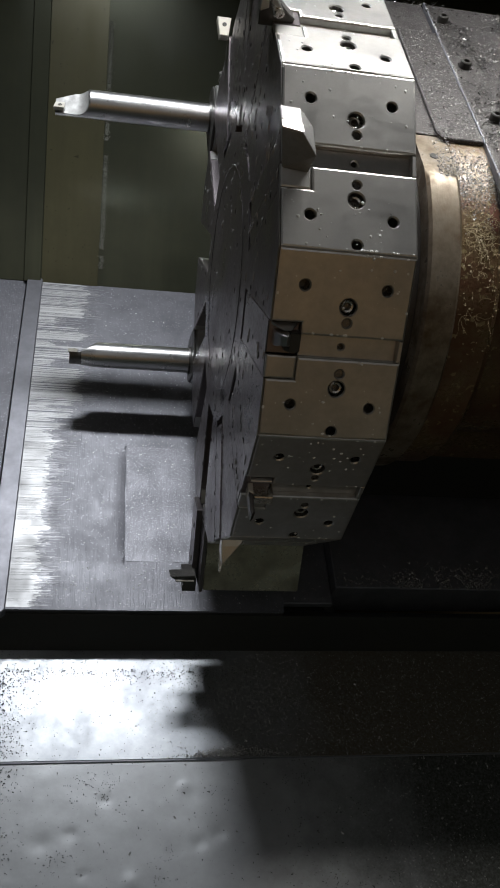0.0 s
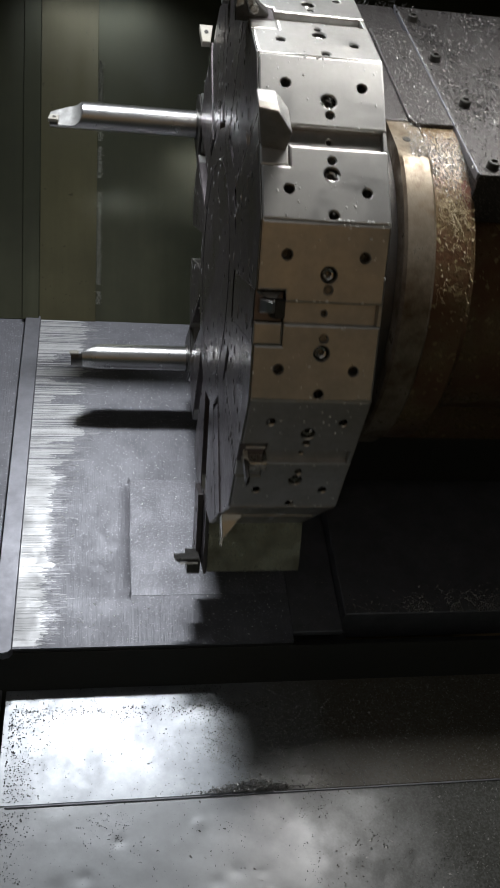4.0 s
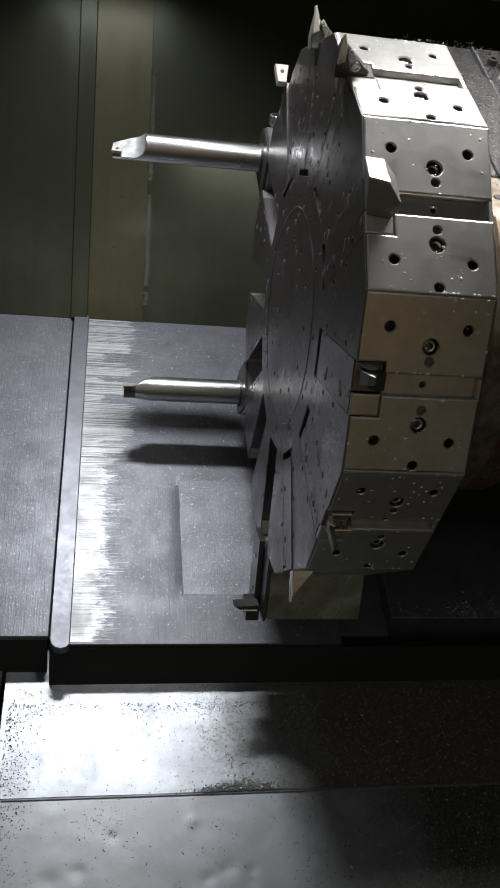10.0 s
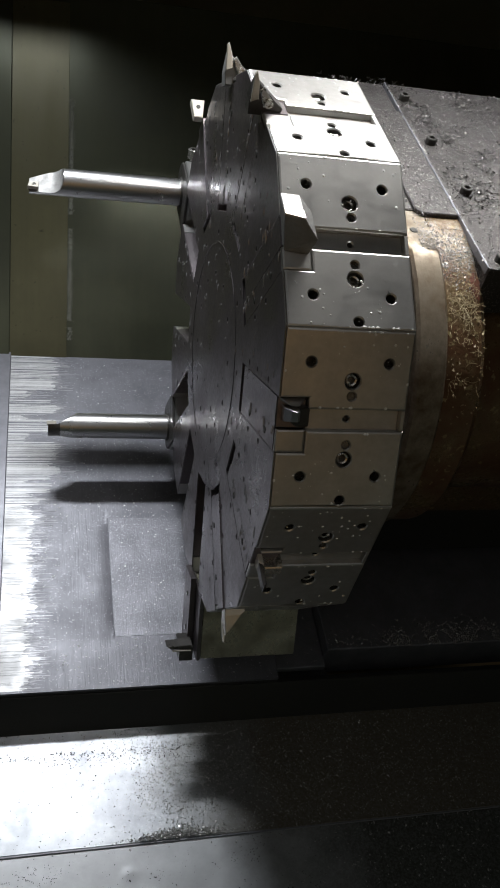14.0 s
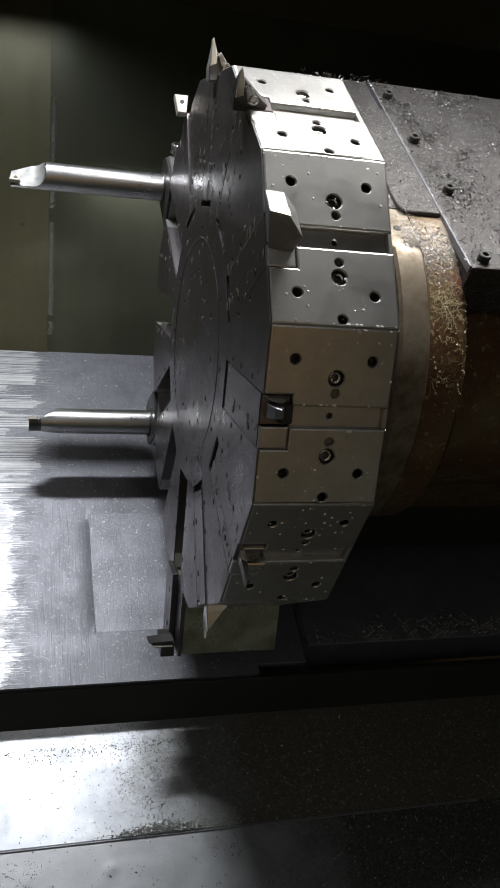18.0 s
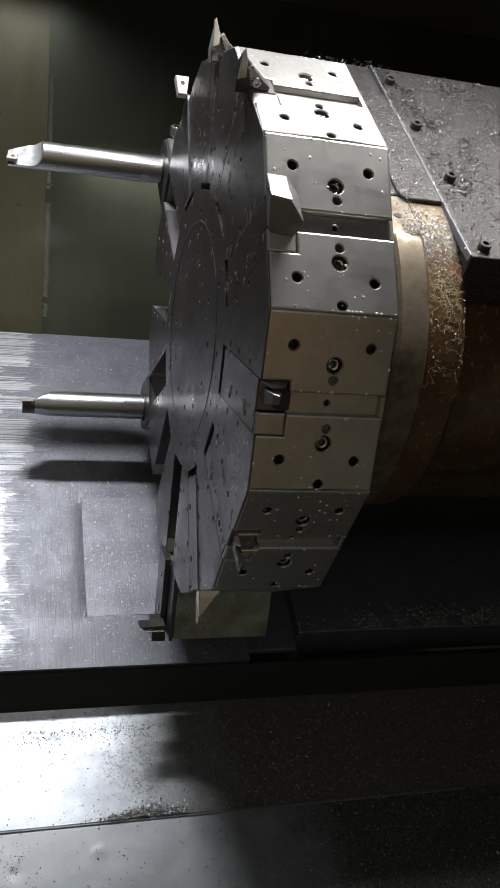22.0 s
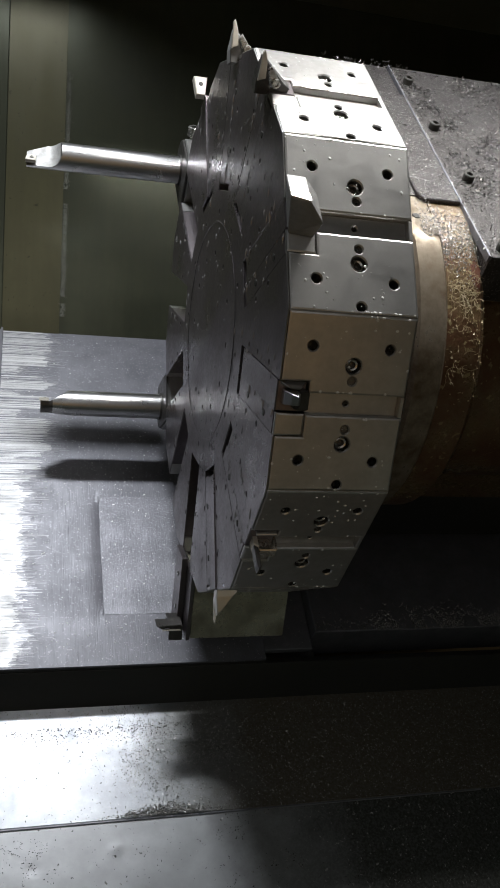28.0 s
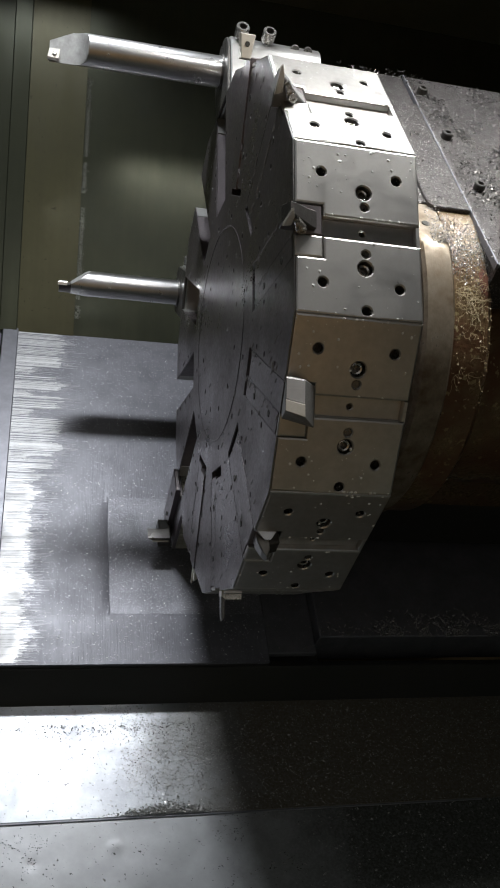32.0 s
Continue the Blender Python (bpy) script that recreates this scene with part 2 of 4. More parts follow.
def prism(bm, poly, lo, hi, axis="z", c=0.0008, holes=(), m=None):
    """A polygon drawn in the plane across an axis, pulled from lo to hi, with chamfered ends; holes (u, v, r, depth) go into the hi end."""
    area = sum(poly[i - 1][0] * poly[i][1] - poly[i][0] * poly[i - 1][1] for i in range(len(poly)))
    poly = [Vector(p) for p in (poly if area > 0 else poly[::-1])]
    small = inset(poly, c) if c else poly
    put = AXES[axis]
    m = m or Matrix()

    def loop(pts, w):
        return [bm.verts.new(m @ Vector(put(p[0], p[1], w))) for p in pts]

    # broad edges are rounded in two facets
    mid_loop = [loop(inset(poly, 0.29 * c), hi - 0.29 * c)] if c > 0.0014 else []
    loops = [loop(small, lo)] + ([loop(poly, lo + c), loop(poly, hi - c)] if c else []) + mid_loop + [loop(small, hi)]
    n = len(poly)
    for a, b in zip(loops, loops[1:]):
        for i in range(n):
            bm.faces.new((a[i], a[(i + 1) % n], b[(i + 1) % n], b[i]))
    bm.faces.new(loops[0][::-1])
    if not holes:
        bm.faces.new(loops[-1])
        return
    edges = [bm.edges.get((loops[-1][i], loops[-1][(i + 1) % n])) for i in range(n)]
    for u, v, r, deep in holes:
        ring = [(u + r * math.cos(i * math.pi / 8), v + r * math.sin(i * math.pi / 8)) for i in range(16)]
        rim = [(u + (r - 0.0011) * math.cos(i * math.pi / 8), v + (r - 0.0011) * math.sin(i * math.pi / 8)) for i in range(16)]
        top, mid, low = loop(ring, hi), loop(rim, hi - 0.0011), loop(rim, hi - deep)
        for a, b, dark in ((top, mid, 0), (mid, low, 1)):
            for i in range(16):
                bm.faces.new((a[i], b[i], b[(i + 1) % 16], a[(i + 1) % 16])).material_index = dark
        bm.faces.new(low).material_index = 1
        edges += [bm.edges.get((top[i], top[(i + 1) % 16])) for i in range(16)]
    bmesh.ops.triangle_fill(bm, use_beauty=True, use_dissolve=False, edges=edges)


def lathe(bm, profile, m=None, n=32, a0=0.0, a1=360.0, caps=True):
    """A profile of (along x, radius) turned about the x axis."""
    m = m or Matrix()
    closed = a1 - a0 >= 360
    steps = n if closed else n + 1
    rings = []
    for i in range(steps):
        a = radians(a0 + (a1 - a0) * i / n)
        rings.append([bm.verts.new(m @ Vector((x, r * math.cos(a), r * math.sin(a)))) for x, r in profile])
    for i in range(n):
        a, b = rings[i], rings[(i + 1) % steps]
        for j in range(len(profile) - 1):
            bm.faces.new((a[j], a[j + 1], b[j + 1], b[j]))
    if closed and caps:
        for j in (0, len(profile) - 1):
            if profile[j][1] > 1e-5:
                bm.faces.new([r[j] for r in rings])
    return bm


def rod_bm(p0, p1, r, c=0.0008, n=20, bm=None):
    bm = bm or bmesh.new()
    p0, p1 = Vector(p0), Vector(p1)
    d = p1 - p0
    m = Matrix.Translation(p0) @ Vector((1, 0, 0)).rotation_difference(d).to_matrix().to_4x4()
    return lathe(bm, [(0, r - c), (c, r), (d.length - c, r), (d.length, r - c)], m, n)


def box_bm(x0, x1, y0, y1, z0, z1, c=0.0008, m=None, bm=None):
    bm = bm or bmesh.new()
    prism(bm, [(x0, y0), (x1, y0), (x1, y1), (x0, y1)], z0, z1, "z", c, m=m)
    return bm


def poly_bm(poly, lo, hi, axis="z", c=0.0008, m=None, holes=()):
    bm = bmesh.new()
    prism(bm, poly, lo, hi, axis, c, holes, m)
    return bm


# ---- sizes ----
SLOPE = 30.0                    # the bed's slant
APO = 0.28                      # from the turret's axis to a flat
X_FACE, X_BACK = 0.0185, 0.128  # the turret disc's two ends
HALF = APO * math.tan(radians(15))
FIRST = 60.6                    # how far the flat number 0 is turned up from the horizontal


def station(k):
    """The pose of a flat on the turret: x along the axis, y up the flat, z out of it."""
    return pose(0, 0, 0, 90 - (FIRST - 30 * k), 0, 0)


# ---- the place: bed covers, pans, enclosure ----
BED = pose(0, 0, 0, SLOPE, 0, 0)     # bed coordinates: y up the slope, z out of it
PLATE_Z = -0.3898
carriage_things, slide_things, turret_things = [], [], []


def bed_plate():
    t = thing("way_cover", "brushed bare steel way cover, scuffed and wet", "machine cover", kind="structure")
    carriage_things.append(t)
    # sheet, in bed coordinates, with a hollow along the edge of its raised pad
    bm = bmesh.new()
    profile = ((-0.211, 0.0), (-0.0895, 0.0), (-0.0845, 0.0), (-0.0775, -0.0003), (-0.0715, -0.0009), (-0.0660, -0.0019), (-0.0655, 0.0), (-0.064, 0.0002), (0.1445, 0.0002))
    ys = [-0.198, -0.140, -0.132, -0.122, -0.112, -0.104, -0.096, 0.040, 0.050, 0.058, 0.066, 0.074, 0.082, 0.428]

    def deep(y):
        f = max(0.0, min(1.0, (y + 0.136) / 0.04, (0.078 - y) / 0.04))
        return f * f * (3 - 2 * f)

    grid = [[bm.verts.new(BED @ Vector((x, y, PLATE_Z + z * deep(y)))) for y in ys] for x, z in profile]
    for c0, c1 in zip(grid, grid[1:]):
        for j in range(len(ys) - 1):
            bm.faces.new((c0[j], c1[j], c1[j + 1], c0[j + 1]))
    rim = [c[0] for c in grid] + grid[-1][1:] + [c[-1] for c in grid[-2::-1]] + grid[0][-2:0:-1]
    drop = BED.to_3x3() @ Vector((0, 0, -0.004))
    low = [bm.verts.new(v.co + drop) for v in rim]
    for i in range(len(rim)):
        bm.faces.new((rim[i - 1], rim[i], low[i], low[i - 1]))
    part("cover_sheet", bm, COVER_STEEL, t, smooth=True)
    part("sheet_backing", box_bm(-0.2105, 0.144, -0.1975, 0.4275, PLATE_Z - 0.012, PLATE_Z - 0.0035, 0.001, BED), BLACK_STEEL, t)
    part("pad", poly_bm([(-0.0645, -0.122), (-0.0630, -0.126), (0.143, -0.126), (0.143, 0.068), (-0.0630, 0.068), (-0.0645, 0.064)], PLATE_Z + 0.0001, PLATE_Z + 0.0004, "z", 0.0002, BED), PAD_STEEL, t, "dull raised pad, finely pitted")
    # streaks rubbed along the edge: bare metal, whitened to carry the glare, which fades out in fainter lines
    rng = random.Random(9)
    bright, faint = bmesh.new(), bmesh.new()

    def streak(bm, x0, x1, y, d, up):
        box_bm(x0, x1, y, y + d, PLATE_Z - 0.0002, PLATE_Z + up, 0.0, BED, bm)

    y = -0.195
    while y < 0.42:
        d = rng.uniform(0.0004, 0.0014)
        high = max(0.0, min(1.0, (y - 0.04) / 0.12))
        patch = noise.noise(Vector((0.0, y * 42, 3.0)))
        reach = -0.176 + 0.016 * noise.noise(Vector((0.0, y * 60, 8.0))) + rng.uniform(-0.006, 0.006)
        reach += high * (0.036 if patch > -0.08 else -0.006)
        if rng.random() > 0.22 * high:
            streak(bright, -0.2105, reach, y, d, 0.0002)
        streak(faint, reach + 0.0001, reach + rng.uniform(0.004, 0.016) * rng.choice((1, 1, 1.6, 2.4)), y + 0.1 * d, d * rng.uniform(0.3, 0.9), 0.00015)
        if high and rng.random() < 0.5:
            streak(faint, -0.2105, reach, y + d, 0.0006, 0.00015)
        y += d + rng.choice((0.0, 0.0, 0.0003)) + high * rng.choice((0.0, 0.0002, 0.0008))
    for bm, mat in ((bright, SCUFF), (faint, SCUFF_GLARE)):
        ob = new("rubbed_streaks", mesh_of("rubbed_streaks", bm, mat))
        tagged(ob, "bare metal streaks rubbed along the way cover's edge, whitened to carry the glare", "scuff marks", kind="stuff")
        carriage_things.append(ob)
    bm = poly_bm([(-0.236, -0.192), (-0.234, -0.199), (-0.229, -0.204), (-0.222, -0.206), (-0.215, -0.204), (-0.211, -0.200), (-0.211, 0.43), (-0.236, 0.43)], PLATE_Z - 0.012, PLATE_Z + 0.004, "z", 0.001, BED)
    part("edge_strip", bm, EDGE_STEEL, t)
    bm = box_bm(0.145, 0.213, -0.184, 0.428, PLATE_Z - 0.012, PLATE_Z - 0.0015, 0.001, BED)
    part("joining_strip", bm, EDGE_STEEL, t)
    bm = box_bm(0.2135, 0.75, -0.1715, 0.428, PLATE_Z - 0.045, PLATE_Z + 0.02, 0.002, BED)
    part("raised_cover", bm, EDGE_STEEL, t)
    part("rail_end", box_bm(0.150, 0.225, -0.210, -0.05, PLATE_Z - 0.055, PLATE_Z - 0.03, 0.002, BED), TOOL_STEEL, t)
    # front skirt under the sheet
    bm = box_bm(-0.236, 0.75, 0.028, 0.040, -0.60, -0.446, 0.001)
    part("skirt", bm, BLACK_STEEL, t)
    return t


def left_cover():
    t = thing("telescopic_cover", "bare steel telescopic way cover beside the wider plate", "machine cover", kind="structure")
    carriage_things.append(t)
    part("cover_sheet", box_bm(-0.75, -0.238, -0.185, 0.43, PLATE_Z - 0.014, PLATE_Z - 0.004, 0.001, BED), COVER_STEEL, t)
    part("skirt", box_bm(-0.75, -0.240, 0.045, 0.055, -0.60, -0.44, 0.001), BLACK_STEEL, t)
    return t


def back_wall():
    t = thing("rear_cover", "dark olive oily sheet metal rear guard with a weld seam", "machine cover", kind="structure")
    carriage_things.append(t)
    tilt = math.degrees(math.atan2(0.376, 0.109))
    m = pose(0, 0.554, -0.131, tilt, 0, 0)
    part("guard_sheet", box_bm(-0.236, 0.75, 0.0, 0.62, -0.006, 0.0, 0.001, m), WALL_STEEL, t)
    part("side_sheet", box_bm(-0.2135, -0.1200, 0.0, 0.60, 0.0, 0.0009, 0.0004, m), OLIVE_PAINT, t, "olive painted side sheet, stained")
    rng = random.Random(2)
    seam = bmesh.new()
    out = m.to_3x3() @ Vector((0, 0, 1))
    for _ in range(2600):
        y = rng.uniform(0.03, 0.45)
        if noise.noise(Vector((1.0, y * 28, 0.0))) < -0.28:
            continue
        bead(seam, rng, m @ Vector((-0.1155 + rng.gauss(0, 0.0022), y, 0.0007)), out, rng.uniform(0.0003, 0.0009))
    part("weld_seam", seam, SEAM_STEEL, t, "pale scraped weld seam")
    part("guard_sheet", box_bm(-0.75, -0.242, 0.0, 0.62, -0.012, -0.004, 0.001, m), WALL_STEEL, t)
    part("edge_strip", box_bm(-0.242, -0.214, 0.0, 0.62, 0.0, 0.004, 0.001, m), WALL_STEEL, t)
    return t


PAN_Y, PAN_Z = -0.104, -0.562


def lower_pans():
    t = thing("chip_pan", "bare steel sloping chip pan, wet and strewn with chips", "machine pan", kind="structure")
    m = pose(0, PAN_Y, PAN_Z, 25, 0, 0)
    part("upper_sheet", box_bm(-0.291, 0.9, 0.0, 0.20, -0.004, 0.0, 0.0008, m), PAN_STEEL, t)
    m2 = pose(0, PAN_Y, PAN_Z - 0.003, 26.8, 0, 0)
    # out of view; added so the turret's lower flats reflect something dark
    part("unseen_black_sheet", box_bm(-0.8, 0.9, -0.5, -0.241, -0.004, 0.001, 0.0008, m2), BLACK_STEEL, t)
    # the lower sheet is trodden: gentle waves and a few dents
    rng = random.Random(12)
    dents = [(rng.uniform(-0.22, 0.20), rng.uniform(-0.19, -0.03), rng.uniform(0.004, 0.010), rng.choice((-1, -1, 1))) for _ in range(16)]
    bm = bmesh.new()
    xs, ys = np.linspace(-0.291, 0.9, 260), np.linspace(-0.24, 0.001, 66)
    grid = []
    for x in xs:
        row = []
        for y in ys:
            z = 0.0003 * noise.noise(Vector((x * 16, y * 16, 0.0))) + 0.0002 * noise.noise(Vector((x * 45, y * 45, 3.0)))
            z *= min(1.0, (0.001 - y) / 0.02)
            for a, b, r, way in dents:
                q = ((x - a) ** 2 + (y - b) ** 2) / r ** 2
                if q < 6:
                    z += way * 0.0007 * math.exp(-q)
            row.append(bm.verts.new(m2 @ Vector((x, y, 0.0015 + z))))
        grid.append(row)
    for a, b in zip(grid, grid[1:]):
        for j in range(len(ys) - 1):
            bm.faces.new((a[j], b[j], b[j + 1], a[j + 1]))
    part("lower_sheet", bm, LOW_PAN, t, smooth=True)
    part("backing_plate", box_bm(-0.291, 0.9, -0.24, 0.000, -0.006, -0.002, 0.0008, m2), PAN_STEEL, t)
    part("seam_lip", box_bm(-0.28, 0.42, -0.001, 0.0012, 0.0018, 0.0032, 0.0004, m2), EDGE_STEEL, t)
    part("side_sheet", box_bm(-0.8, -0.296, 0.0, 0.20, -0.004, 0.002, 0.0008, m), PAN_STEEL, t)
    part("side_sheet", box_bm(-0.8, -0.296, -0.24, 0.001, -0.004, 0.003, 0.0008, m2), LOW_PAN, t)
    return t


def enclosure():
    z0, z1 = 0.0, AX + 0.95
    walls = (("wall_left", (-1.10, -1.06, -0.78, 1.3)), ("wall_right", (1.40, 1.44, -0.78, 1.3)), ("wall_back", (-1.06, 1.40, 1.26, 1.3)))
    for name, (x0, x1, y0, y1) in walls:
        ob = new(name, mesh_of(name, box_bm(x0, x1, y0, y1, z0, z1, 0.002), PAINT))
        tagged(ob, "dim painted sheet steel machine enclosure wall", "wall", kind="structure")
    # unseen front; the door's opening is sized to trim the hall's light
    for name, (x0, x1, y0, y1, a, b) in (("wall_front_1", (-1.10, -0.62, -0.82, -0.78, z0, z1)), ("wall_front_2", (0.31, 1.44, -0.82, -0.78, z0, z1)),
                                         ("wall_front_3", (-0.62, 0.31, -0.82, -0.78, z0, 0.84)), ("wall_front_4", (-0.62, 0.31, -0.82, -0.78, AX + 0.74, z1))):
        ob = new(name, mesh_of(name, box_bm(x0, x1, y0, y1, a, b, 0.002), PAINT))
        tagged(ob, "unseen painted sheet steel front guard, its opening sized to trim the hall's light", "wall", kind="structure")
    ob = new("ceiling", mesh_of("ceiling", box_bm(-1.10, 1.44, -0.82, 1.3, z1, z1 + 0.03, 0.002), PAINT))
    tagged(ob, "painted sheet steel roof of the machine enclosure", "ceiling", kind="structure")
    ob = new("floor", mesh_of("floor", box_bm(-6, 6, -9, 1.3, -0.05, 0.0, 0.002), FLOOR))
    tagged(ob, "dark workshop floor under the machine", "floor", kind="structure")


# ---- the turret ----
SLOT_UP, SLOT_DOWN = 0.0092, -0.0088
POCKET_UP, POCKET_DOWN, POCKET_X = 0.0185, -0.0275, 0.0435
LAND_LOW = 0.258
R5, R6 = 0.0052, 0.0076


def land_meshes():
    """The two raised lands of a flat, with their tapped holes, in the station's coordinates."""
    e = HALF * LAND_LOW / APO
    out = []
    for sign in (1, -1):
        inner, pocket = (SLOT_UP, POCKET_UP) if sign > 0 else (-SLOT_DOWN, -POCKET_DOWN)
        poly = [(0.0197, pocket), (POCKET_X, pocket), (POCKET_X, inner), (X_BACK, inner), (X_BACK, HALF - 0.0004), (0.0197, HALF - 0.0004)]
        holes = [(0.0423, 0.0478, R5, 0.016), (0.1080, 0.0479, R5, 0.016), (0.0786, 0.0330, R6, 0.012), (0.0792, 0.0205, 0.0046, 0.003)]
        if sign < 0:
            holes.append((0.0790, 0.0690, R5, 0.016))
        bm = bmesh.new()
        prism(bm, [(x, sign * v) for x, v in poly], LAND_LOW, APO, "z", 0.0019, [(x, sign * v, r, d) for x, v, r, d in holes])
        # slant the outer side to the neighbour's mitre
        for v in bm.verts:
            if abs(v.co.y) > HALF - 0.002 and v.co.z < APO - 0.003:
                v.co.y = sign * (e - 0.0004)
        out.append(mesh_of("land", bm, GROUND_STEEL))
    return out


def screw_mesh():
    """A socket set screw sunk in its bore: domed rim round a hexagon hole."""
    m = Matrix.Translation((0, 0, 0.2765)) @ pose(0, 0, 0, 0, -90, 0)
    bm = lathe(bmesh.new(), [(-0.0085, 0.0058), (-0.0016, 0.0058), (-0.0005, 0.0053), (0.0, 0.0044), (-0.0006, 0.0030)], m, 18, caps=False)
    hexa = [(0.0030 * math.cos(radians(60 * i)), 0.0030 * math.sin(radians(60 * i))) for i in range(6)]
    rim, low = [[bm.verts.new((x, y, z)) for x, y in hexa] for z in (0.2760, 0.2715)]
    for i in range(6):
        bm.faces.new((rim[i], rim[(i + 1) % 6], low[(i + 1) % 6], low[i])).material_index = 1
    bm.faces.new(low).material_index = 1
    return mesh_of("clamp_screw", bm, SCREW_STEEL)


def turret():
    t = thing("tool_turret", "twelve-sided ground steel lathe turret disc, wet with coolant", "lathe turret")
    turret_things.append((t, Matrix()))
    corner = LAND_LOW / math.cos(radians(15))
    ring = [(corner * math.cos(radians(30 * i + 15 - FIRST)), corner * math.sin(radians(30 * i + 15 - FIRST))) for i in range(12)]
    ring = [(-p[0], p[1]) for p in ring]
    part("disc", poly_bm(ring, 0.0446, X_BACK - 0.001, "x", 0.001), FACE_STEEL, t)
    up, down = land_meshes()
    # the face: one plate with a slot at each station and small drilled holes
    h0 = 0.150

    def turn(v, h, deg):
        a = radians(deg)
        return (v * math.cos(a) - h * math.sin(a), v * math.sin(a) + h * math.cos(a))

    def outline(apo):
        out = []
        for k in range(12):
            deg = 90 - (FIRST - 30 * k)
            half = apo * math.tan(radians(15))
            out += [turn(v, h, deg) for v, h in ((half, apo), (POCKET_UP, apo), (POCKET_UP, h0), (POCKET_DOWN, h0), (POCKET_DOWN, apo))]
        return out

    dots = []
    for k in range(12):
        deg = 90 - (FIRST - 30 * k)
        dots += [(*turn(POCKET_UP + 0.006, h, deg), 0.0030, 0.0025) for h in (0.176, 0.206, 0.244)]
        dots += [(*turn(POCKET_DOWN - 0.006, h, deg), 0.0030, 0.0025) for h in (0.190, 0.228)]
        dots += [(*turn(0.004, h, deg), 0.0032, 0.0025) for h in (0.085, 0.128)]
    flip = Matrix.Diagonal((-1, 1, 1, 1))
    face = bmesh.new()
    prism(face, outline(APO - 0.0008), -0.0196, -X_FACE, "x", 0.0005, dots, flip)
    prism(face, outline(LAND_LOW), -0.0445, -0.0197, "x", 0.0, (), flip)
    # its ground rim is as bright as the lands
    face.normal_update()
    for f in face.faces:
        p = f.calc_center_median()
        if math.hypot(p.y, p.z) > 0.262 and abs(f.normal.x) < 0.95 and abs(p.x) < 0.01965 and f.material_index == 0:
            f.material_index = 2
    face = mesh_of("face_plate", face, FACE_STEEL)
    face.materials.append(GROUND_STEEL)
    part("face_plate", face, None, t)
    bm = lathe(bmesh.new(), [(X_FACE - 0.0001, 0.1165), (X_FACE - 0.0006, 0.1170), (X_FACE - 0.0006, 0.1185), (X_FACE - 0.0001, 0.1190)], n=96, caps=False)
    part("scribed_ring", bm, FACE_STEEL, t)
    screw = screw_mesh()
    bed = mesh_of("slot_floor", poly_bm([(0.0447, SLOT_DOWN + 0.0002), (0.1238, SLOT_DOWN + 0.0002), (0.1238, SLOT_UP - 0.0002), (0.0447, SLOT_UP - 0.0002)],
                                        0.2575, 0.2735, "z", 0.0, holes=[(0.0790, 0.0, 0.0035, 0.008)]), GROUND_STEEL)
    stop = mesh_of("slot_end", box_bm(0.1240, X_BACK - 0.0003, SLOT_DOWN + 0.0002, SLOT_UP - 0.0002, 0.2575, APO - 0.0006, 0.0006), GROUND_STEEL)
    for k in range(12):
        part("land", up, None, t, at=station(k))
        part("land", down, None, t, at=station(k))
        part("slot_floor", bed, None, t, at=station(k))
        part("slot_end", stop, None, t, at=station(k))
        for x, v in ((0.0786, 0.0330), (0.0787, -0.0330)):
            part("clamp_screw", screw, None, t, at=station(k) @ pose(x, v, 0))
    return t


def wedge_mesh():
    bm = box_bm(X_FACE + 0.0002, 0.0430, POCKET_DOWN + 0.0004, -0.0084, 0.157, 0.2735, 0.0008)
    return mesh_of("wedge", bm, FACE_STEEL)


def hull(points, c=0.0005):
    """A solid with plane facets round the given corners, its edges slightly broken."""
    bm = bmesh.new()
    for p in points:
        bm.verts.new(p)
    bmesh.ops.convex_hull(bm, input=bm.verts)
    bmesh.ops.dissolve_limit(bm, angle_limit=0.02, verts=bm.verts, edges=bm.edges)
    bmesh.ops.bevel(bm, geom=bm.edges[:], offset=c, segments=1, affect="EDGES", clamp_overlap=True)
    return bm


def tapered(bm, low, high, k, centre):
    """Narrows a tool's nose across the flat, from height low to high, to the share k."""
    for v in bm.verts:
        f = max(0.0, min(1.0, (v.co.z - low) / (high - low)))
        v.co.y = centre + (v.co.y - centre) * (1 - (1 - k) * f)
    return bm


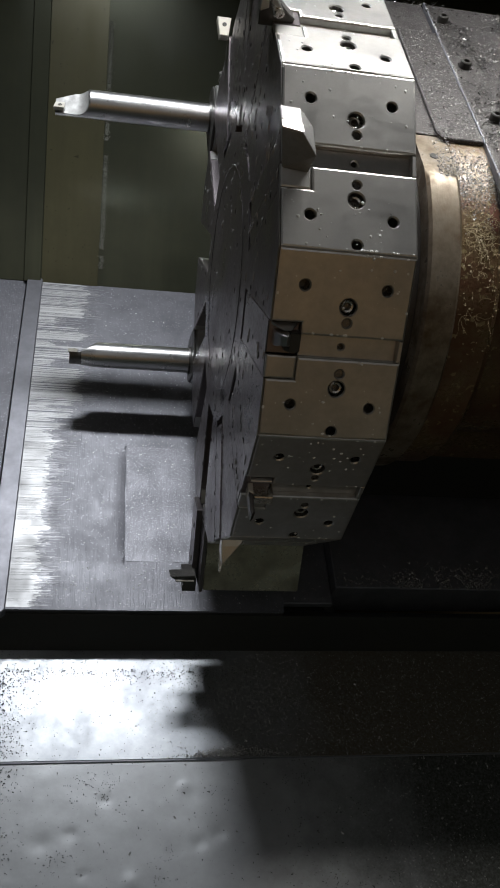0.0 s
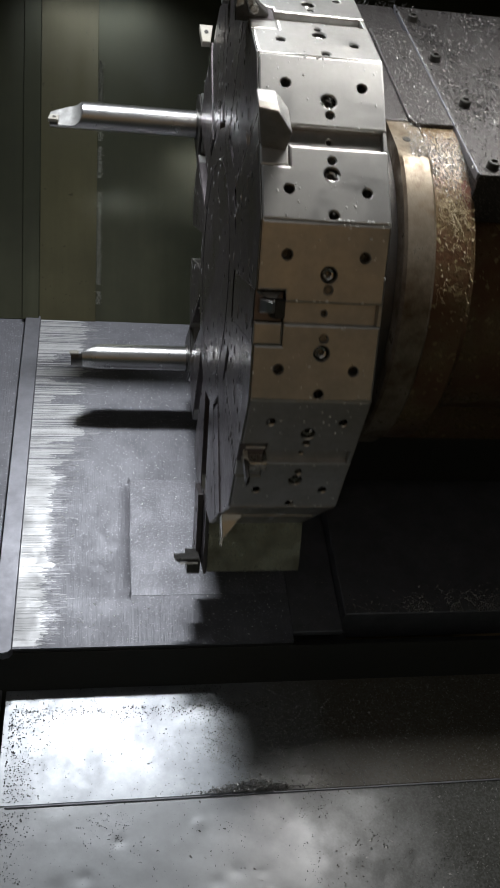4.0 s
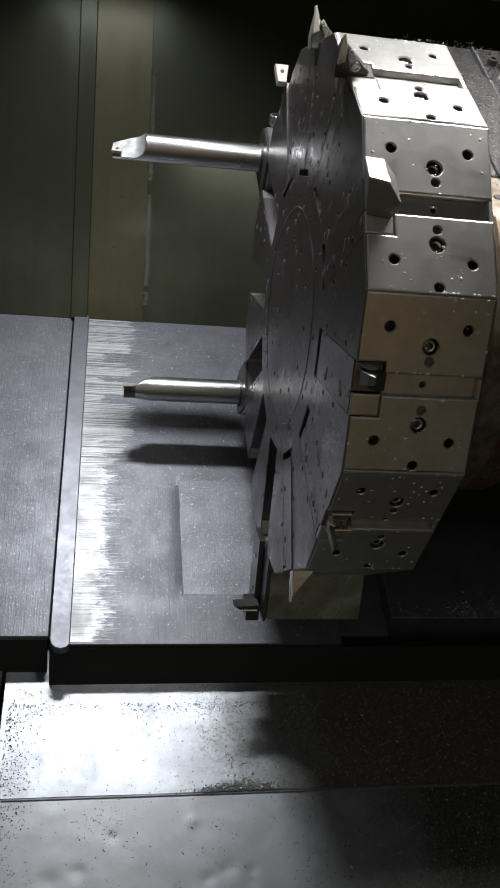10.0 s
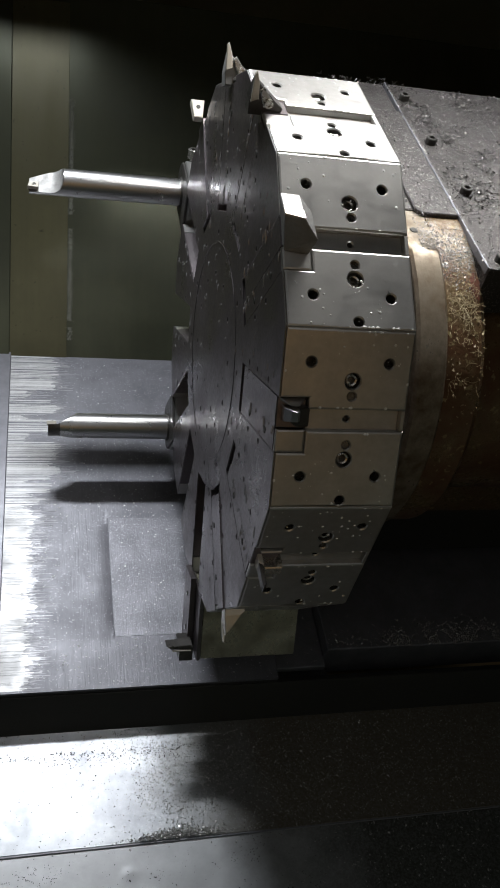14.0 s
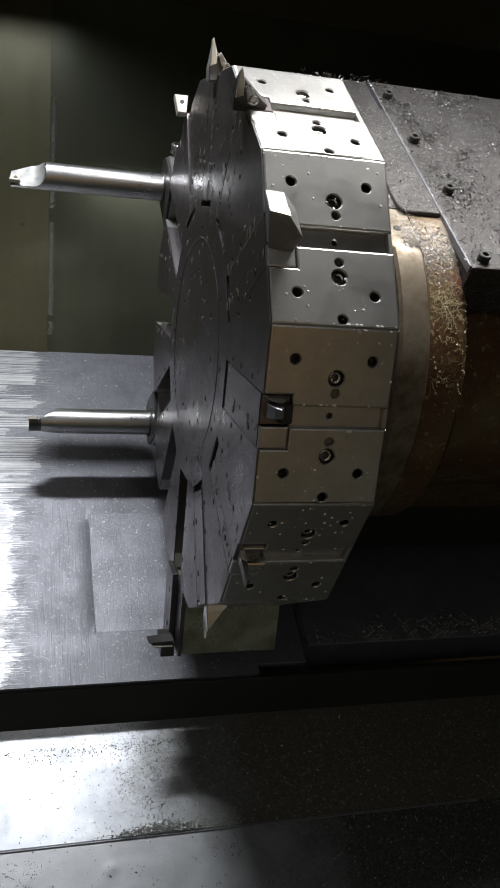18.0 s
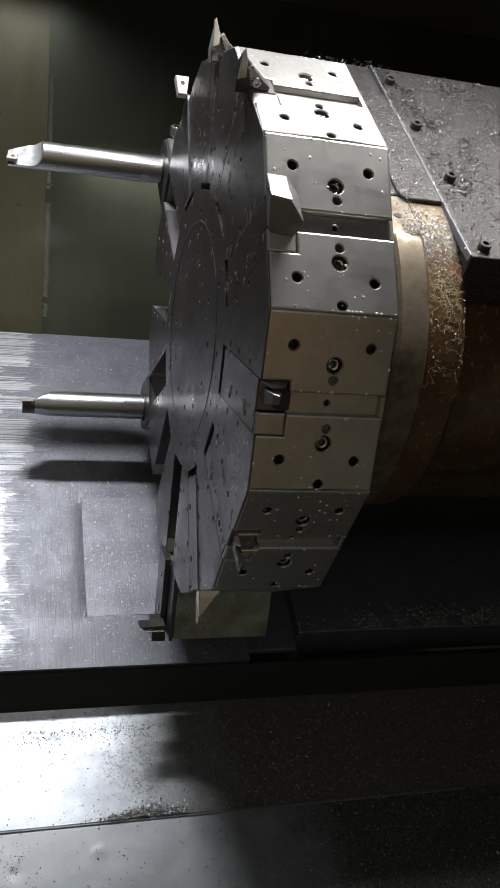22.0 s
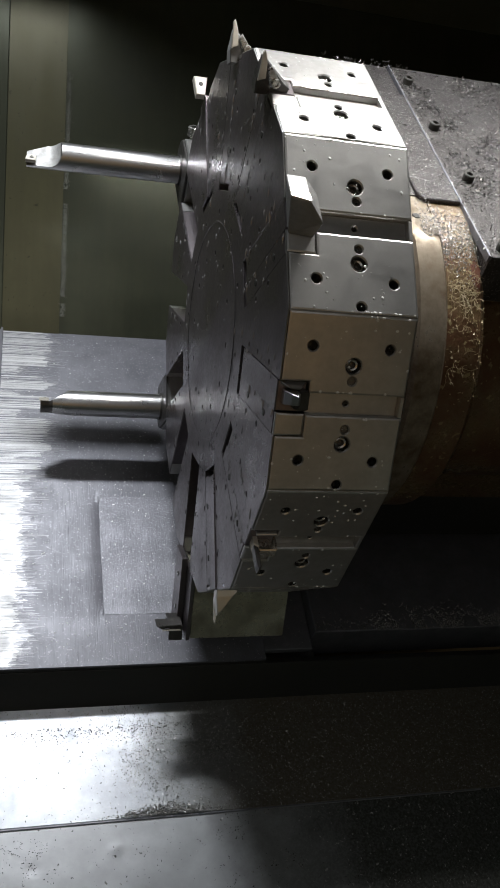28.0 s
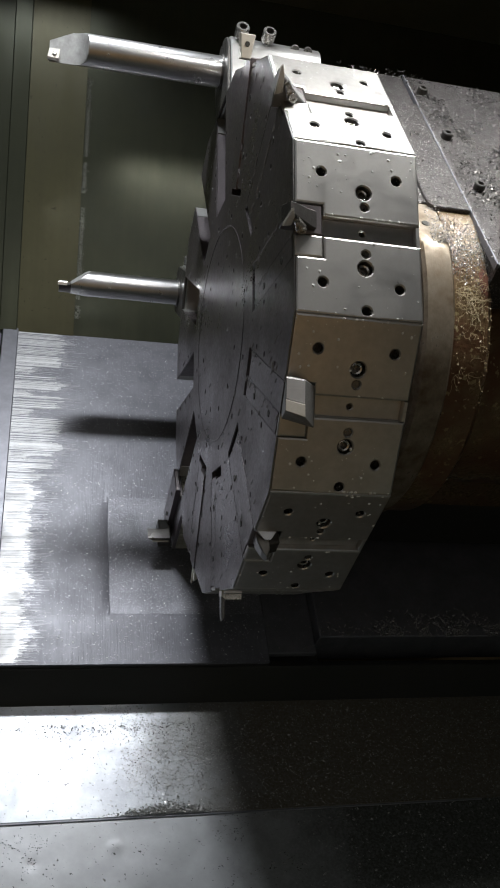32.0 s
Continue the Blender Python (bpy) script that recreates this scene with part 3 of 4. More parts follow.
def tool_holder(k, kind):
    labels = {"pointed": "dark steel turning tool with a pointed insert", "square": "turning tool with a pale square insert",
              "block": "square-nosed turning tool clamped in a turret slot", "leaf": "profiling tool with a shiny leaf-shaped insert",
              "blade": "grooving tool with a thin blade and a pale square insert"}
    t = thing("turning_tool", labels[kind], "cutting tool", pose(0, 0, AX) @ station(k), "tools in the turret")
    turret_things.append((t, station(k)))
    tip = {"pointed": 0.279, "square": 0.284, "block": 0.279, "leaf": 0.276, "blade": 0.277}[kind]
    proud = {"leaf": 0.0006, "square": 0.0015, "pointed": 0.0015 if k == 4 else 0.0}.get(kind, 0.0)
    x0, x1, v0, v1 = X_FACE + 0.0002, 0.0428, -0.0078, 0.0180
    part("shank", box_bm(x0 - proud, x1, v0, v1, 0.160 if k > 0 else 0.156, tip, 0.0010), FACE_STEEL, t)
    if kind == "pointed":
        # a slim triangular nose with the insert at its tip, held by a clamp and screw
        up = 0.006 if k == 0 else 0.0
        along = Matrix.Translation(({4: 0.017, -1: 0.004}.get(k, 0.0), 0, -0.003 if k == -1 else 0.0)) @ Matrix.Diagonal((0.72 if k == 4 else 1.0, 1, 1, 1))
        a, b = v0 - 0.003 + up, v1 - 0.012 + up
        bm = poly_bm([(0.0075, APO - 0.006), (0.035, APO - 0.006), (0.037, APO + 0.002), (0.031, APO + 0.006), (0.013, APO + 0.022), (0.0085, APO + 0.025), (0.0065, APO + 0.006)], a, b, "y", 0.001, along)
        part("head", tapered(bm, APO, APO + 0.026, 0.55, a), {0: TOOL_STEEL, 4: COATED}.get(k, MILLED), t)
        bm = poly_bm([(0.0070, APO + 0.007), (0.0135, APO + 0.010), (0.0120, APO + 0.023), (0.0085, APO + 0.033), (0.0068, APO + 0.031)], a - 0.0036, a - 0.0002, "y", 0.0005, along)
        part("insert", bm, COATED, t, "pale pointed carbide insert")
        bm = poly_bm([(0.0135, APO + 0.017), (0.019, APO + 0.003), (0.027, APO + 0.005), (0.0260, APO + 0.009), (0.0165, APO + 0.021)], a - 0.0046, a - 0.0003, "y", 0.0010, along)
        part("clamp", bm, SCREW_STEEL, t, "worn steel clamp finger")
        m = along @ Matrix.Translation((0.0225, a - 0.0046, APO + 0.0075)) @ pose(0, 0, 0, 0, 0, -90)
        part("screw", lathe(bmesh.new(), [(0.0, 0.0042), (0.0014, 0.0042), (0.0020, 0.0036), (0.0020, 0.0022), (0.0006, 0.0020)], m, 16), SCREW_STEEL, t)
    elif kind == "square":
        bm = poly_bm([(0.006, 0.281), (0.016, 0.281), (0.019, 0.304), (0.003, 0.304)], v0 - 0.004, v0 + 0.006, "y", 0.0008)
        insert = part("insert", bm, COATED, t, "pale square carbide insert")
        part("hole", lathe(bmesh.new(), [(0.0, 0.0026), (0.0004, 0.0024), (0.0004, 0.0010)], Matrix.Translation((0.0112, v0 - 0.0041, 0.2945)) @ pose(0, 0, 0, 0, 0, -90), 14), BLACK_STEEL, insert)
    elif kind == "block":
        # a skewed nose: a pale end, a falling side, and a flank that flares down to the shank
        part("head", hull([(x0 - 0.0050, 0.027, 0.298), (x0 + 0.011, 0.026, 0.2985), (x0 + 0.011, -0.001, 0.3105), (x0 - 0.0050, 0.003, 0.3087),
                           (x0 + 0.023, 0.0175, 0.290), (x0 + 0.023, -0.012, 0.301), (x0 + 0.0015, -0.012, 0.279), (x0 + 0.022, -0.014, 0.279),
                           (x0 + 0.022, 0.019, 0.279), (x0 + 0.0015, 0.024, 0.279)]), MILLED, t, "ground steel nose, dark underneath")

        def on_end(q, y, off):
            return (x0 - 0.0050 + 0.0160 * q, y + 0.41 * off, 0.3100 - 0.4445 * y + 0.91 * off)

        part("end_plate", hull([on_end(q, y, off) for off in (0.0001, 0.0010) for q, y in ((0.03, 0.0262), (0.97, 0.0252), (0.97, 0.0085), (0.03, 0.0115))], 0.0003), SCUFF, t, "pale ground end plate")
        part("insert", hull([on_end(q, y, off) for off in (0.0001, 0.0016) for q, y in ((0.0, 0.0108), (0.98, 0.0078), (1.0, -0.0012), (0.0, 0.0028))], 0.0003), COATED, t, "pale carbide insert")
        part("support", box_bm(x0 + 0.0005, x1, v0, v1, tip + 0.0003, tip + 0.004, 0.0010), MILLED, t)
    elif kind == "leaf":
        # a slim hollow-ground leaf at the disc's face
        f = x0 + 0.0035
        prof = [(f, APO - 0.006), (f + 0.011, APO - 0.006), (f + 0.0115, APO + 0.004), (f + 0.0105, APO + 0.014), (f + 0.0065, APO + 0.022), (f + 0.0030, APO + 0.016), (f, APO + 0.006)]
        bm = poly_bm(prof, v1 - 0.019, v1 - 0.006, "y", 0.0008)
        part("insert", tapered(bm, APO, APO + 0.027, 0.5, v1 - 0.006), BAR_STEEL, t, "shiny hollow-ground carbide insert")
        part("lip", hull([(x0 + 0.0005, v1, APO - 0.005), (x1 - 0.0005, v1, APO - 0.005), (x0 + 0.010, v1 - 0.0055, APO + 0.0045), (x1 - 0.008, v1 - 0.0055, APO + 0.0045),
                          (x0 + 0.001, v1 - 0.003, APO - 0.005), (x1 - 0.001, v1 - 0.003, APO - 0.005)], 0.0003), BAR_STEEL, t, "polished lip over the insert")
        part("clamp", poly_bm([(0.031, tip - 0.004), (x1, tip - 0.004), (x1, tip + 0.010), (0.034, tip + 0.013), (0.031, tip + 0.008)], v0 + 0.004, v1 - 0.006, "y", 0.0010), TOOL_STEEL, t)
    else:
        b0 = x0 + 0.004
        part("blade", poly_bm([(b0 + 0.0004, tip - 0.03), (b0 + 0.0041, tip - 0.03), (b0 + 0.0041, tip + 0.030), (b0 + 0.001, tip + 0.033), (b0 + 0.0004, tip + 0.026)], v0 + 0.003, v0 + 0.013, "y", 0.0006), TOOL_STEEL, t, "thin dark blade")
        part("edge", poly_bm([(b0, tip - 0.02), (b0 + 0.0045, tip - 0.02), (b0 + 0.0045, tip + 0.011), (b0, tip + 0.008)], v0 + 0.0015, v0 + 0.0145, "y", 0.0005), COATED, t, "bright ground edge")
        part("insert", box_bm(b0 + 0.0055, b0 + 0.0225, v0 - 0.001, v0 + 0.010, tip - 0.004, tip + 0.012, 0.0010), CARBIDE, t, "pale square carbide insert")
        part("lip", box_bm(b0 + 0.0008, x1 - 0.001, v1 - 0.003, v1 - 0.0005, tip + 0.0003, tip + 0.0060, 0.0006), BAR_STEEL, t)
    wedge = part("wedge", wedge_shared, None, t)
    part("wedge_end", box_bm(x0 + 0.0002, 0.0434, POCKET_DOWN + 0.0002, -0.0082, 0.2737, 0.2790, 0.0018), GROUND_STEEL, wedge)
    for h in (0.19, 0.245):
        part("wedge_screw", rod_bm((X_FACE - 0.0004, -0.018, h), (X_FACE + 0.004, -0.018, h), 0.0036, n=14), BLACK_STEEL, wedge)
    return t


def boring_bar(k, length, r, tilt, nose, dy, dz):
    label = "polished steel boring bar with a scooped, milled tip"
    t = thing("boring_bar", label, "cutting tool", pose(0, 0, AX) @ station(k), "tools in the turret")
    turret_things.append((t, station(k)))
    h = 0.331 + dz
    # the block is rounded over its top; socket screws stand out of its flank
    crown = [(0.036 * math.cos(radians(q)), 0.340 + 0.027 * math.sin(radians(q))) for q in range(0, 181, 20)]
    part("holder_block", poly_bm([(-0.036, APO + 0.0004), (0.036, APO + 0.0004)] + crown, X_FACE + 0.004, X_BACK + 0.004, "x", 0.0015), GROUND_STEEL, t, "ground steel bar holder block", smooth=True)
    part("front_plate", poly_bm([(-0.034, APO + 0.001), (0.034, APO + 0.001)] + [(0.95 * v, 0.340 + 0.95 * (z - 0.340)) for v, z in crown], X_FACE + 0.0005, X_FACE + 0.0038, "x", 0.0010), TOOL_STEEL, t, "dark oily front plate")
    for x in (0.038, 0.070):
        m = Matrix.Translation((x - 0.004, -0.026, 0.3525)) @ pose(0, 0, 0, 0, 0, -90) @ pose(0, 0, 0, 0, -12, 0)
        bm = lathe(bmesh.new(), [(0.0, 0.0050), (0.010, 0.0050), (0.010, 0.0078), (0.0215, 0.0078), (0.0225, 0.0070), (0.0225, 0.0046)], m, 22, caps=False)
        screw = part("set_screw", bm, SCREW_STEEL, t, smooth=True)
        part("socket", lathe(bmesh.new(), [(0.0225, 0.0046), (0.0165, 0.0044), (0.0165, 0.0005)], m, 6, caps=False), BLACK_STEEL, screw)
    for x in (0.100, 0.116):
        part("bore_plug", rod_bm((x, -0.034, 0.349), (x, -0.0325, 0.3505), 0.0055, n=16), BORE_STEEL, t)
    x_tip = -length
    m = Matrix.Translation((0, dy, h))
    stops = [x_tip + 0.0015 * i for i in range(32)] + [X_FACE + 0.006]
    bm = lathe(bmesh.new(), [(x, r) for x in stops], m, 56)
    c, q = math.cos(radians(tilt)), math.sin(radians(tilt))

    def flat(far):
        """How far the milled flat lies from the bar's middle: level, then out in a scallop."""
        if nose < 1:
            return -0.12 * r + 1.12 * r * max(0.0, min(1.0, (far - 0.014) / 0.027))
        if far < 0.026:
            return -0.12 * r
        return -0.12 * r + 1.12 * r * (1 - math.sqrt(max(0.0, 1 - ((far - 0.026) / 0.0165) ** 2)) if far < 0.0425 else 1.0)

    for v in bm.verts:
        far, y, z = v.co.x - x_tip, v.co.y - dy, v.co.z - h
        if far < 0.046:
            d, u = min(-c * y - q * z, flat(far)), -q * y + c * z
            u = min(u, r * (0.30 + 0.70 * min(1.0, far / 0.026)))
            slim = nose + (1 - nose) * min(1.0, max(0.0, far - 0.012) / 0.024)
            d, u = d * slim, u * slim
            v.co.y, v.co.z = dy - c * d - q * u, h - q * d + c * u
    for f in bm.faces:
        p = f.calc_center_median()
        d = -c * (p.y - dy) - q * (p.z - h)
        if 0.0001 < p.x - x_tip < 0.0425 and d > flat(p.x - x_tip) - 0.06 * r:
            f.material_index = 1
        if nose < 1 and p.x - x_tip < 0.0165:
            f.material_index = 2
    me = mesh_of("bar", bm, BAR_STEEL)
    me.materials[1] = DULL_FLAT
    me.materials.append(TOOL_STEEL)
    part("bar", me, None, t, smooth=True)
    part("insert", poly_bm([(x_tip - 0.002, -r * 0.98), (x_tip + 0.011, -r * 1.02), (x_tip + 0.012, -r * 0.3), (x_tip, -r * 0.3)], -r * 0.12, r * 0.16, "y", 0.0005, m), COATED, t)
    part("insert_screw", rod_bm((x_tip + 0.006, dy - r * 0.2, h - r * 0.7), (x_tip + 0.006, dy, h - r * 0.7), 0.0024, n=12), SCREW_STEEL, t)
    part("collar", lathe(bmesh.new(), [(X_FACE - 0.002, r + 0.0004), (X_FACE - 0.002, r + 0.0022), (X_FACE + 0.005, r + 0.0026), (X_FACE + 0.005, r)], m, 40), TOOL_STEEL, t)
    return t


def block_holder(k):
    t = thing("tool_block", "oil-stained ground steel tool block with a facing tool", "tool holder", pose(0, 0, AX) @ station(k), "tools in the turret")
    turret_things.append((t, station(k)))
    part("block", box_bm(0.024, 0.139, -0.035, 0.035, APO + 0.0004, 0.363, 0.0012), BLOCK_STEEL, t)
    part("cover_plate", box_bm(0.0195, 0.0235, -0.033, 0.0335, APO + 0.002, 0.366, 0.0006), FACE_STEEL, t)
    part("shank", box_bm(0.0125, 0.019, -0.034, 0.004, 0.272, 0.372, 0.001), FACE_STEEL, t)
    part("head", box_bm(0.000, 0.016, -0.006, 0.026, 0.350, 0.370, 0.001), TOOL_STEEL, t)
    bm = poly_bm([(-0.016, 0.3485), (0.014, 0.3465), (0.013, 0.3498), (-0.010, 0.3525)], 0.012, 0.029, "y", 0.0006)
    insert = part("insert", bm, TOOL_STEEL, t, "dark insert pointing along the axis")
    part("edge", box_bm(-0.009, 0.013, 0.027, 0.0305, 0.3530, 0.3545, 0.0004), COATED, insert, "bright cutting edge")
    for h in (0.30, 0.345):
        part("screw", rod_bm((0.0112, -0.012, h), (0.0126, -0.012, h), 0.0035, n=12), SCREW_STEEL, t)
    return t


# ---- the turret's slide ----
def turret_housing():
    t = thing("turret_housing", "rust-stained round cast iron turret housing with a chip-strewn deck", "machine housing")
    slide_things.append(t)
    bm = lathe(bmesh.new(), [(X_BACK + 0.0005, 0.10), (X_BACK + 0.0005, 0.176), (0.136, 0.178), (0.139, 0.172), (0.174, 0.172)], n=96)
    part("neck", bm, TOOL_STEEL, t, "dark oily neck behind the disc", smooth=True)
    bm = lathe(bmesh.new(), [(0.1742, 0.10), (0.1742, 0.190), (0.177, 0.193), (0.203, 0.193), (0.206, 0.190), (0.206, 0.10)], n=144)
    up = BED.to_3x3() @ Vector((0, 0, 1))
    for v in bm.verts:
        # its top is milled level with the deck
        over = v.co.dot(up) - 0.1858
        if over > 0:
            v.co -= up * over
    part("collar", bm, BRASSY, t, smooth=True)
    part("plug", rod_bm(BED @ Vector((0.188, -0.022, 0.184)), BED @ Vector((0.188, -0.022, 0.1865)), 0.0045, n=14), BLACK_STEEL, t)
    bm = lathe(bmesh.new(), [(0.2065, 0.05), (0.2065, 0.1865), (0.243, 0.1865), (0.250, 0.180), (0.250, 0.05)], n=96)
    part("barrel", bm, RUSTY_IRON, t, smooth=True)
    bm = lathe(bmesh.new(), [(0.2505, 0.05), (0.2505, 0.150), (0.80, 0.150), (0.80, 0.05)], n=96)
    part("motor_barrel", bm, RUSTY_IRON, t, "rust-stained iron motor barrel", smooth=True)
    deck = 0.186
    # deck in slope coordinates (y up the slope, z out of it)
    part("deck", box_bm(0.134, 0.242, 0.012, 0.295, deck - 0.06, deck + 0.0015, 0.002, BED), DECK_STEEL, t)
    part("deck_plate", box_bm(0.246, 0.80, -0.083, 0.295, deck - 0.05, deck + 0.003, 0.002, BED), DECK_STEEL, t)
    part("joint_strip", box_bm(0.2434, 0.2450, -0.083, 0.295, deck - 0.004, deck + 0.0048, 0.0006, BED), EDGE_STEEL, t)
    bm = poly_bm([(0.197, 0.22), (0.197, 0.017), (0.1982, 0.0105), (0.2015, 0.0055), (0.2075, 0.003), (0.2425, 0.003), (0.2425, 0.22)], deck, deck + 0.005, "z", 0.001, BED)
    part("key_plate", bm, DECK_STEEL, t)
    for x, y in ((0.267, 0.050), (0.260, 0.152), (0.262, -0.070), (0.258, 0.255)):
        m = BED @ Matrix.Translation((x, y, deck + 0.001)) @ pose(0, 0, 0, 0, -90, 0)
        bolt = part("bolt", lathe(bmesh.new(), [(0.0, 0.0062), (0.0085, 0.0062), (0.0095, 0.0054), (0.0095, 0.0034)], m, 18, caps=False), BLACK_STEEL, t, smooth=True)
        part("socket", lathe(bmesh.new(), [(0.0095, 0.0034), (0.0045, 0.0033), (0.0045, 0.0003)], m, 6, caps=False), BLACK_STEEL, bolt)
    part("body", box_bm(0.252, 0.80, -0.04, 0.295, -0.24, deck - 0.05, 0.002, BED), RUSTY_IRON, t)
    part("slide_base", box_bm(0.178, 0.80, -0.02, 0.295, -0.36, -0.15, 0.002, BED), BLACK_STEEL, t)
    return t


COOLANT = surface("coolant", (0.86, 0.87, 0.86), (0.70, 0.71, 0.70), 0.10, 0.0, big=20, fine=300, bump=0.0, rough_var=0.03)
CLEAR_DROP = surface("clear_coolant", (0.58, 0.57, 0.58), (0.38, 0.37, 0.38), 0.07, 0.3, big=60, fine=300, bump=0.0, rough_var=0.02)
SWARF = surface("straw_swarf", (0.46, 0.39, 0.24), (0.24, 0.18, 0.09), 0.55, 0.0, big=90, fine=500, bump=0.0)
DARK_CHIP = surface("dark_chips", (0.15, 0.145, 0.14), (0.02, 0.019, 0.018), 0.32, 0.8, big=160, fine=700, bump=0.0)
CHIP = surface("steel_chips", (0.64, 0.63, 0.61), (0.14, 0.135, 0.13), 0.30, 0.55, big=120, fine=700, bump=0.0)


def chips(bm, rng, count, spot, frame_m, size=(0.0015, 0.005)):
    """Small curled shavings; spot() gives a place on a plane, frame_m carries the plane into the thing's space."""
    for _ in range(count):
        p = spot()
        if p is None:
            continue
        ln, wd = rng.uniform(*size), rng.uniform(0.0003, 0.0009)
        turn_m = Matrix.Translation((p[0], p[1], p[2] + wd * 0.5)) @ Euler((rng.uniform(-0.6, 0.6), rng.uniform(-0.5, 0.5), rng.uniform(0, 6.28))).to_matrix().to_4x4()
        curl = rng.uniform(0.2, 1.6)
        rows = []
        for i in range(4):
            a = (i / 3 - 0.5) * curl * 2
            rr = ln / (2 * curl)
            x, z = rr * math.sin(a), rr * (1 - math.cos(a))
            rows.append([bm.verts.new(frame_m @ turn_m @ Vector((x, w, z))) for w in (-wd, wd)])
        for a, b in zip(rows, rows[1:]):
            bm.faces.new((a[0], a[1], b[1], b[0]))


def bead(bm, rng, p, n, r, long=None):
    """A droplet: a low dome on a surface."""
    q = Vector((0, 0, 1)).rotation_difference(n).to_matrix()
    squash = long or rng.uniform(0.7, 1.5)
    ring = [bm.verts.new(p + q @ Vector((r * squash * math.cos(a * 1.0472), r / squash * math.sin(a * 1.0472), -0.0001))) for a in range(6)]
    mid = [bm.verts.new(p + q @ Vector((0.6 * r * squash * math.cos(a * 1.0472), 0.6 * r / squash * math.sin(a * 1.0472), 0.28 * r))) for a in range(6)]
    top = bm.verts.new(p + q @ Vector((0, 0, 0.38 * r)))
    for i in range(6):
        j = (i + 1) % 6
        bm.faces.new((ring[i], ring[j], mid[j], mid[i]))
        bm.faces.new((mid[i], mid[j], top))


def scatter():
    rng = random.Random(5)
    # droplets on the turret
    bm = bmesh.new()
    for k in range(12):
        st = station(k)
        n = (st.to_3x3() @ Vector((0, 0, 1)))
        for _ in range(60):
            v = rng.uniform(0.031, HALF - 0.002) * rng.choice((-1, 1))
            bead(bm, rng, st @ Vector((rng.uniform(X_FACE + 0.002, X_BACK - 0.002), v, APO)), n, rng.choice((0.0004, 0.0005, 0.0006, 0.0008, 0.0012, 0.0015)), rng.uniform(0.85, 1.2))
        for _ in range(14):
            v = rng.choice((HALF - 0.002, -HALF + 0.002, -HALF + 0.002, 0.011, 0.011, -0.011))
            bead(bm, rng, st @ Vector((rng.uniform(0.05, X_BACK - 0.002), v, APO)), n, rng.uniform(0.0009, 0.0017), rng.uniform(0.9, 1.3))
    t = new("coolant_droplets", mesh_of("coolant_droplets", bm, COOLANT))
    tagged(t, "small coolant droplets clinging to the turret", "droplets", kind="stuff")
    turret_things.append((t, Matrix()))
    bm = bmesh.new()
    for _ in range(520):
        a, r = rng.uniform(0, 6.283), 0.275 * math.sqrt(rng.uniform(0.02, 1))
        if rng.random() < 0.5:
            # beads hang along the slots' edges
            a = radians(30 * rng.randrange(12) + 29.4 + rng.choice((-5.5, 3.0)) + rng.gauss(0, 0.6))
            r = rng.uniform(0.155, 0.272)
        over = [station(k).inverted() @ Vector((X_FACE, r * math.cos(a), r * math.sin(a))) for k in (-5, -4, -3, 5, 6)]
        if any(p.z > 0.148 and POCKET_DOWN - 0.002 < p.y < POCKET_UP + 0.002 for p in over):
            continue
        bead(bm, rng, Vector((X_FACE, r * math.cos(a), r * math.sin(a))), Vector((-1, 0, 0)), rng.choice((0.0006, 0.0009, 0.0013, 0.0018, 0.0024)), rng.uniform(1.4, 2.6))
    for k, r, dy, dz in BARS:
        for _ in range(70):
            w, x = rng.uniform(0, 6.283), rng.uniform(-0.125, 0.012)
            n = station(k).to_3x3() @ Vector((0, math.cos(w), math.sin(w)))
            bead(bm, rng, station(k) @ Vector((x, dy + r * math.cos(w), 0.331 + dz + r * math.sin(w))), n, rng.choice((0.0004, 0.0006, 0.0009, 0.0013)))
    t = new("coolant_droplets", mesh_of("coolant_droplets", bm, CLEAR_DROP))
    tagged(t, "clear coolant droplets running down the turret face and bars", "droplets", kind="stuff")
    turret_things.append((t, Matrix()))
    # shavings on the housing's deck
    bm = bmesh.new()

    def on_plate():
        x, y = rng.uniform(0.25, 0.62), rng.uniform(-0.08, 0.29)
        keep = 0.15 + 0.85 * max(0.0, min(1.0, 3.0 * noise.noise(Vector((x * 16, y * 11, 2.0))) + 0.5))
        return (x, y, 0.189) if rng.random() < keep else None

    def on_deck():
        x, y = rng.uniform(0.175, 0.24), rng.uniform(0.01, 0.29)
        return (x, y, 0.1865 if x < 0.197 or y > 0.22 else 0.1915)

    chips(bm, rng, 15000, on_plate, BED, (0.0006, 0.0030))
    def in_clumps():
        x, y = rng.uniform(0.262, 0.62), rng.uniform(0.02, 0.29)
        return (x, y, 0.189 + rng.uniform(0, 0.002)) if noise.noise(Vector((x * 34, y * 26, 7.0))) > 0.16 else None

    chips(bm, rng, 5200, in_clumps, BED, (0.0025, 0.007))
    chips(bm, rng, 420, on_deck, BED, (0.001, 0.003))
    for _ in range(44):
        chips(bm, rng, 1, lambda: (rng.choice((0.19, 0.22, 0.245)) + rng.gauss(0, 0.012), 0.287 + rng.gauss(0, 0.006), 0.191), BED, (0.005, 0.011))
    for _ in range(150):
        chips(bm, rng, 1, lambda: (rng.choice((0.243, 0.25, 0.26)) + rng.gauss(0, 0.006), rng.uniform(-0.09, 0.295), 0.190), BED, (0.002, 0.006))
    t = new("steel_shavings", mesh_of("steel_shavings", bm, DARK_CHIP))
    tagged(t, "curled dark and bright steel shavings on the housing deck", "shavings", kind="stuff")
    slide_things.append(t)
    bm = bmesh.new()
    chips(bm, rng, 600, in_clumps, BED, (0.001, 0.003))
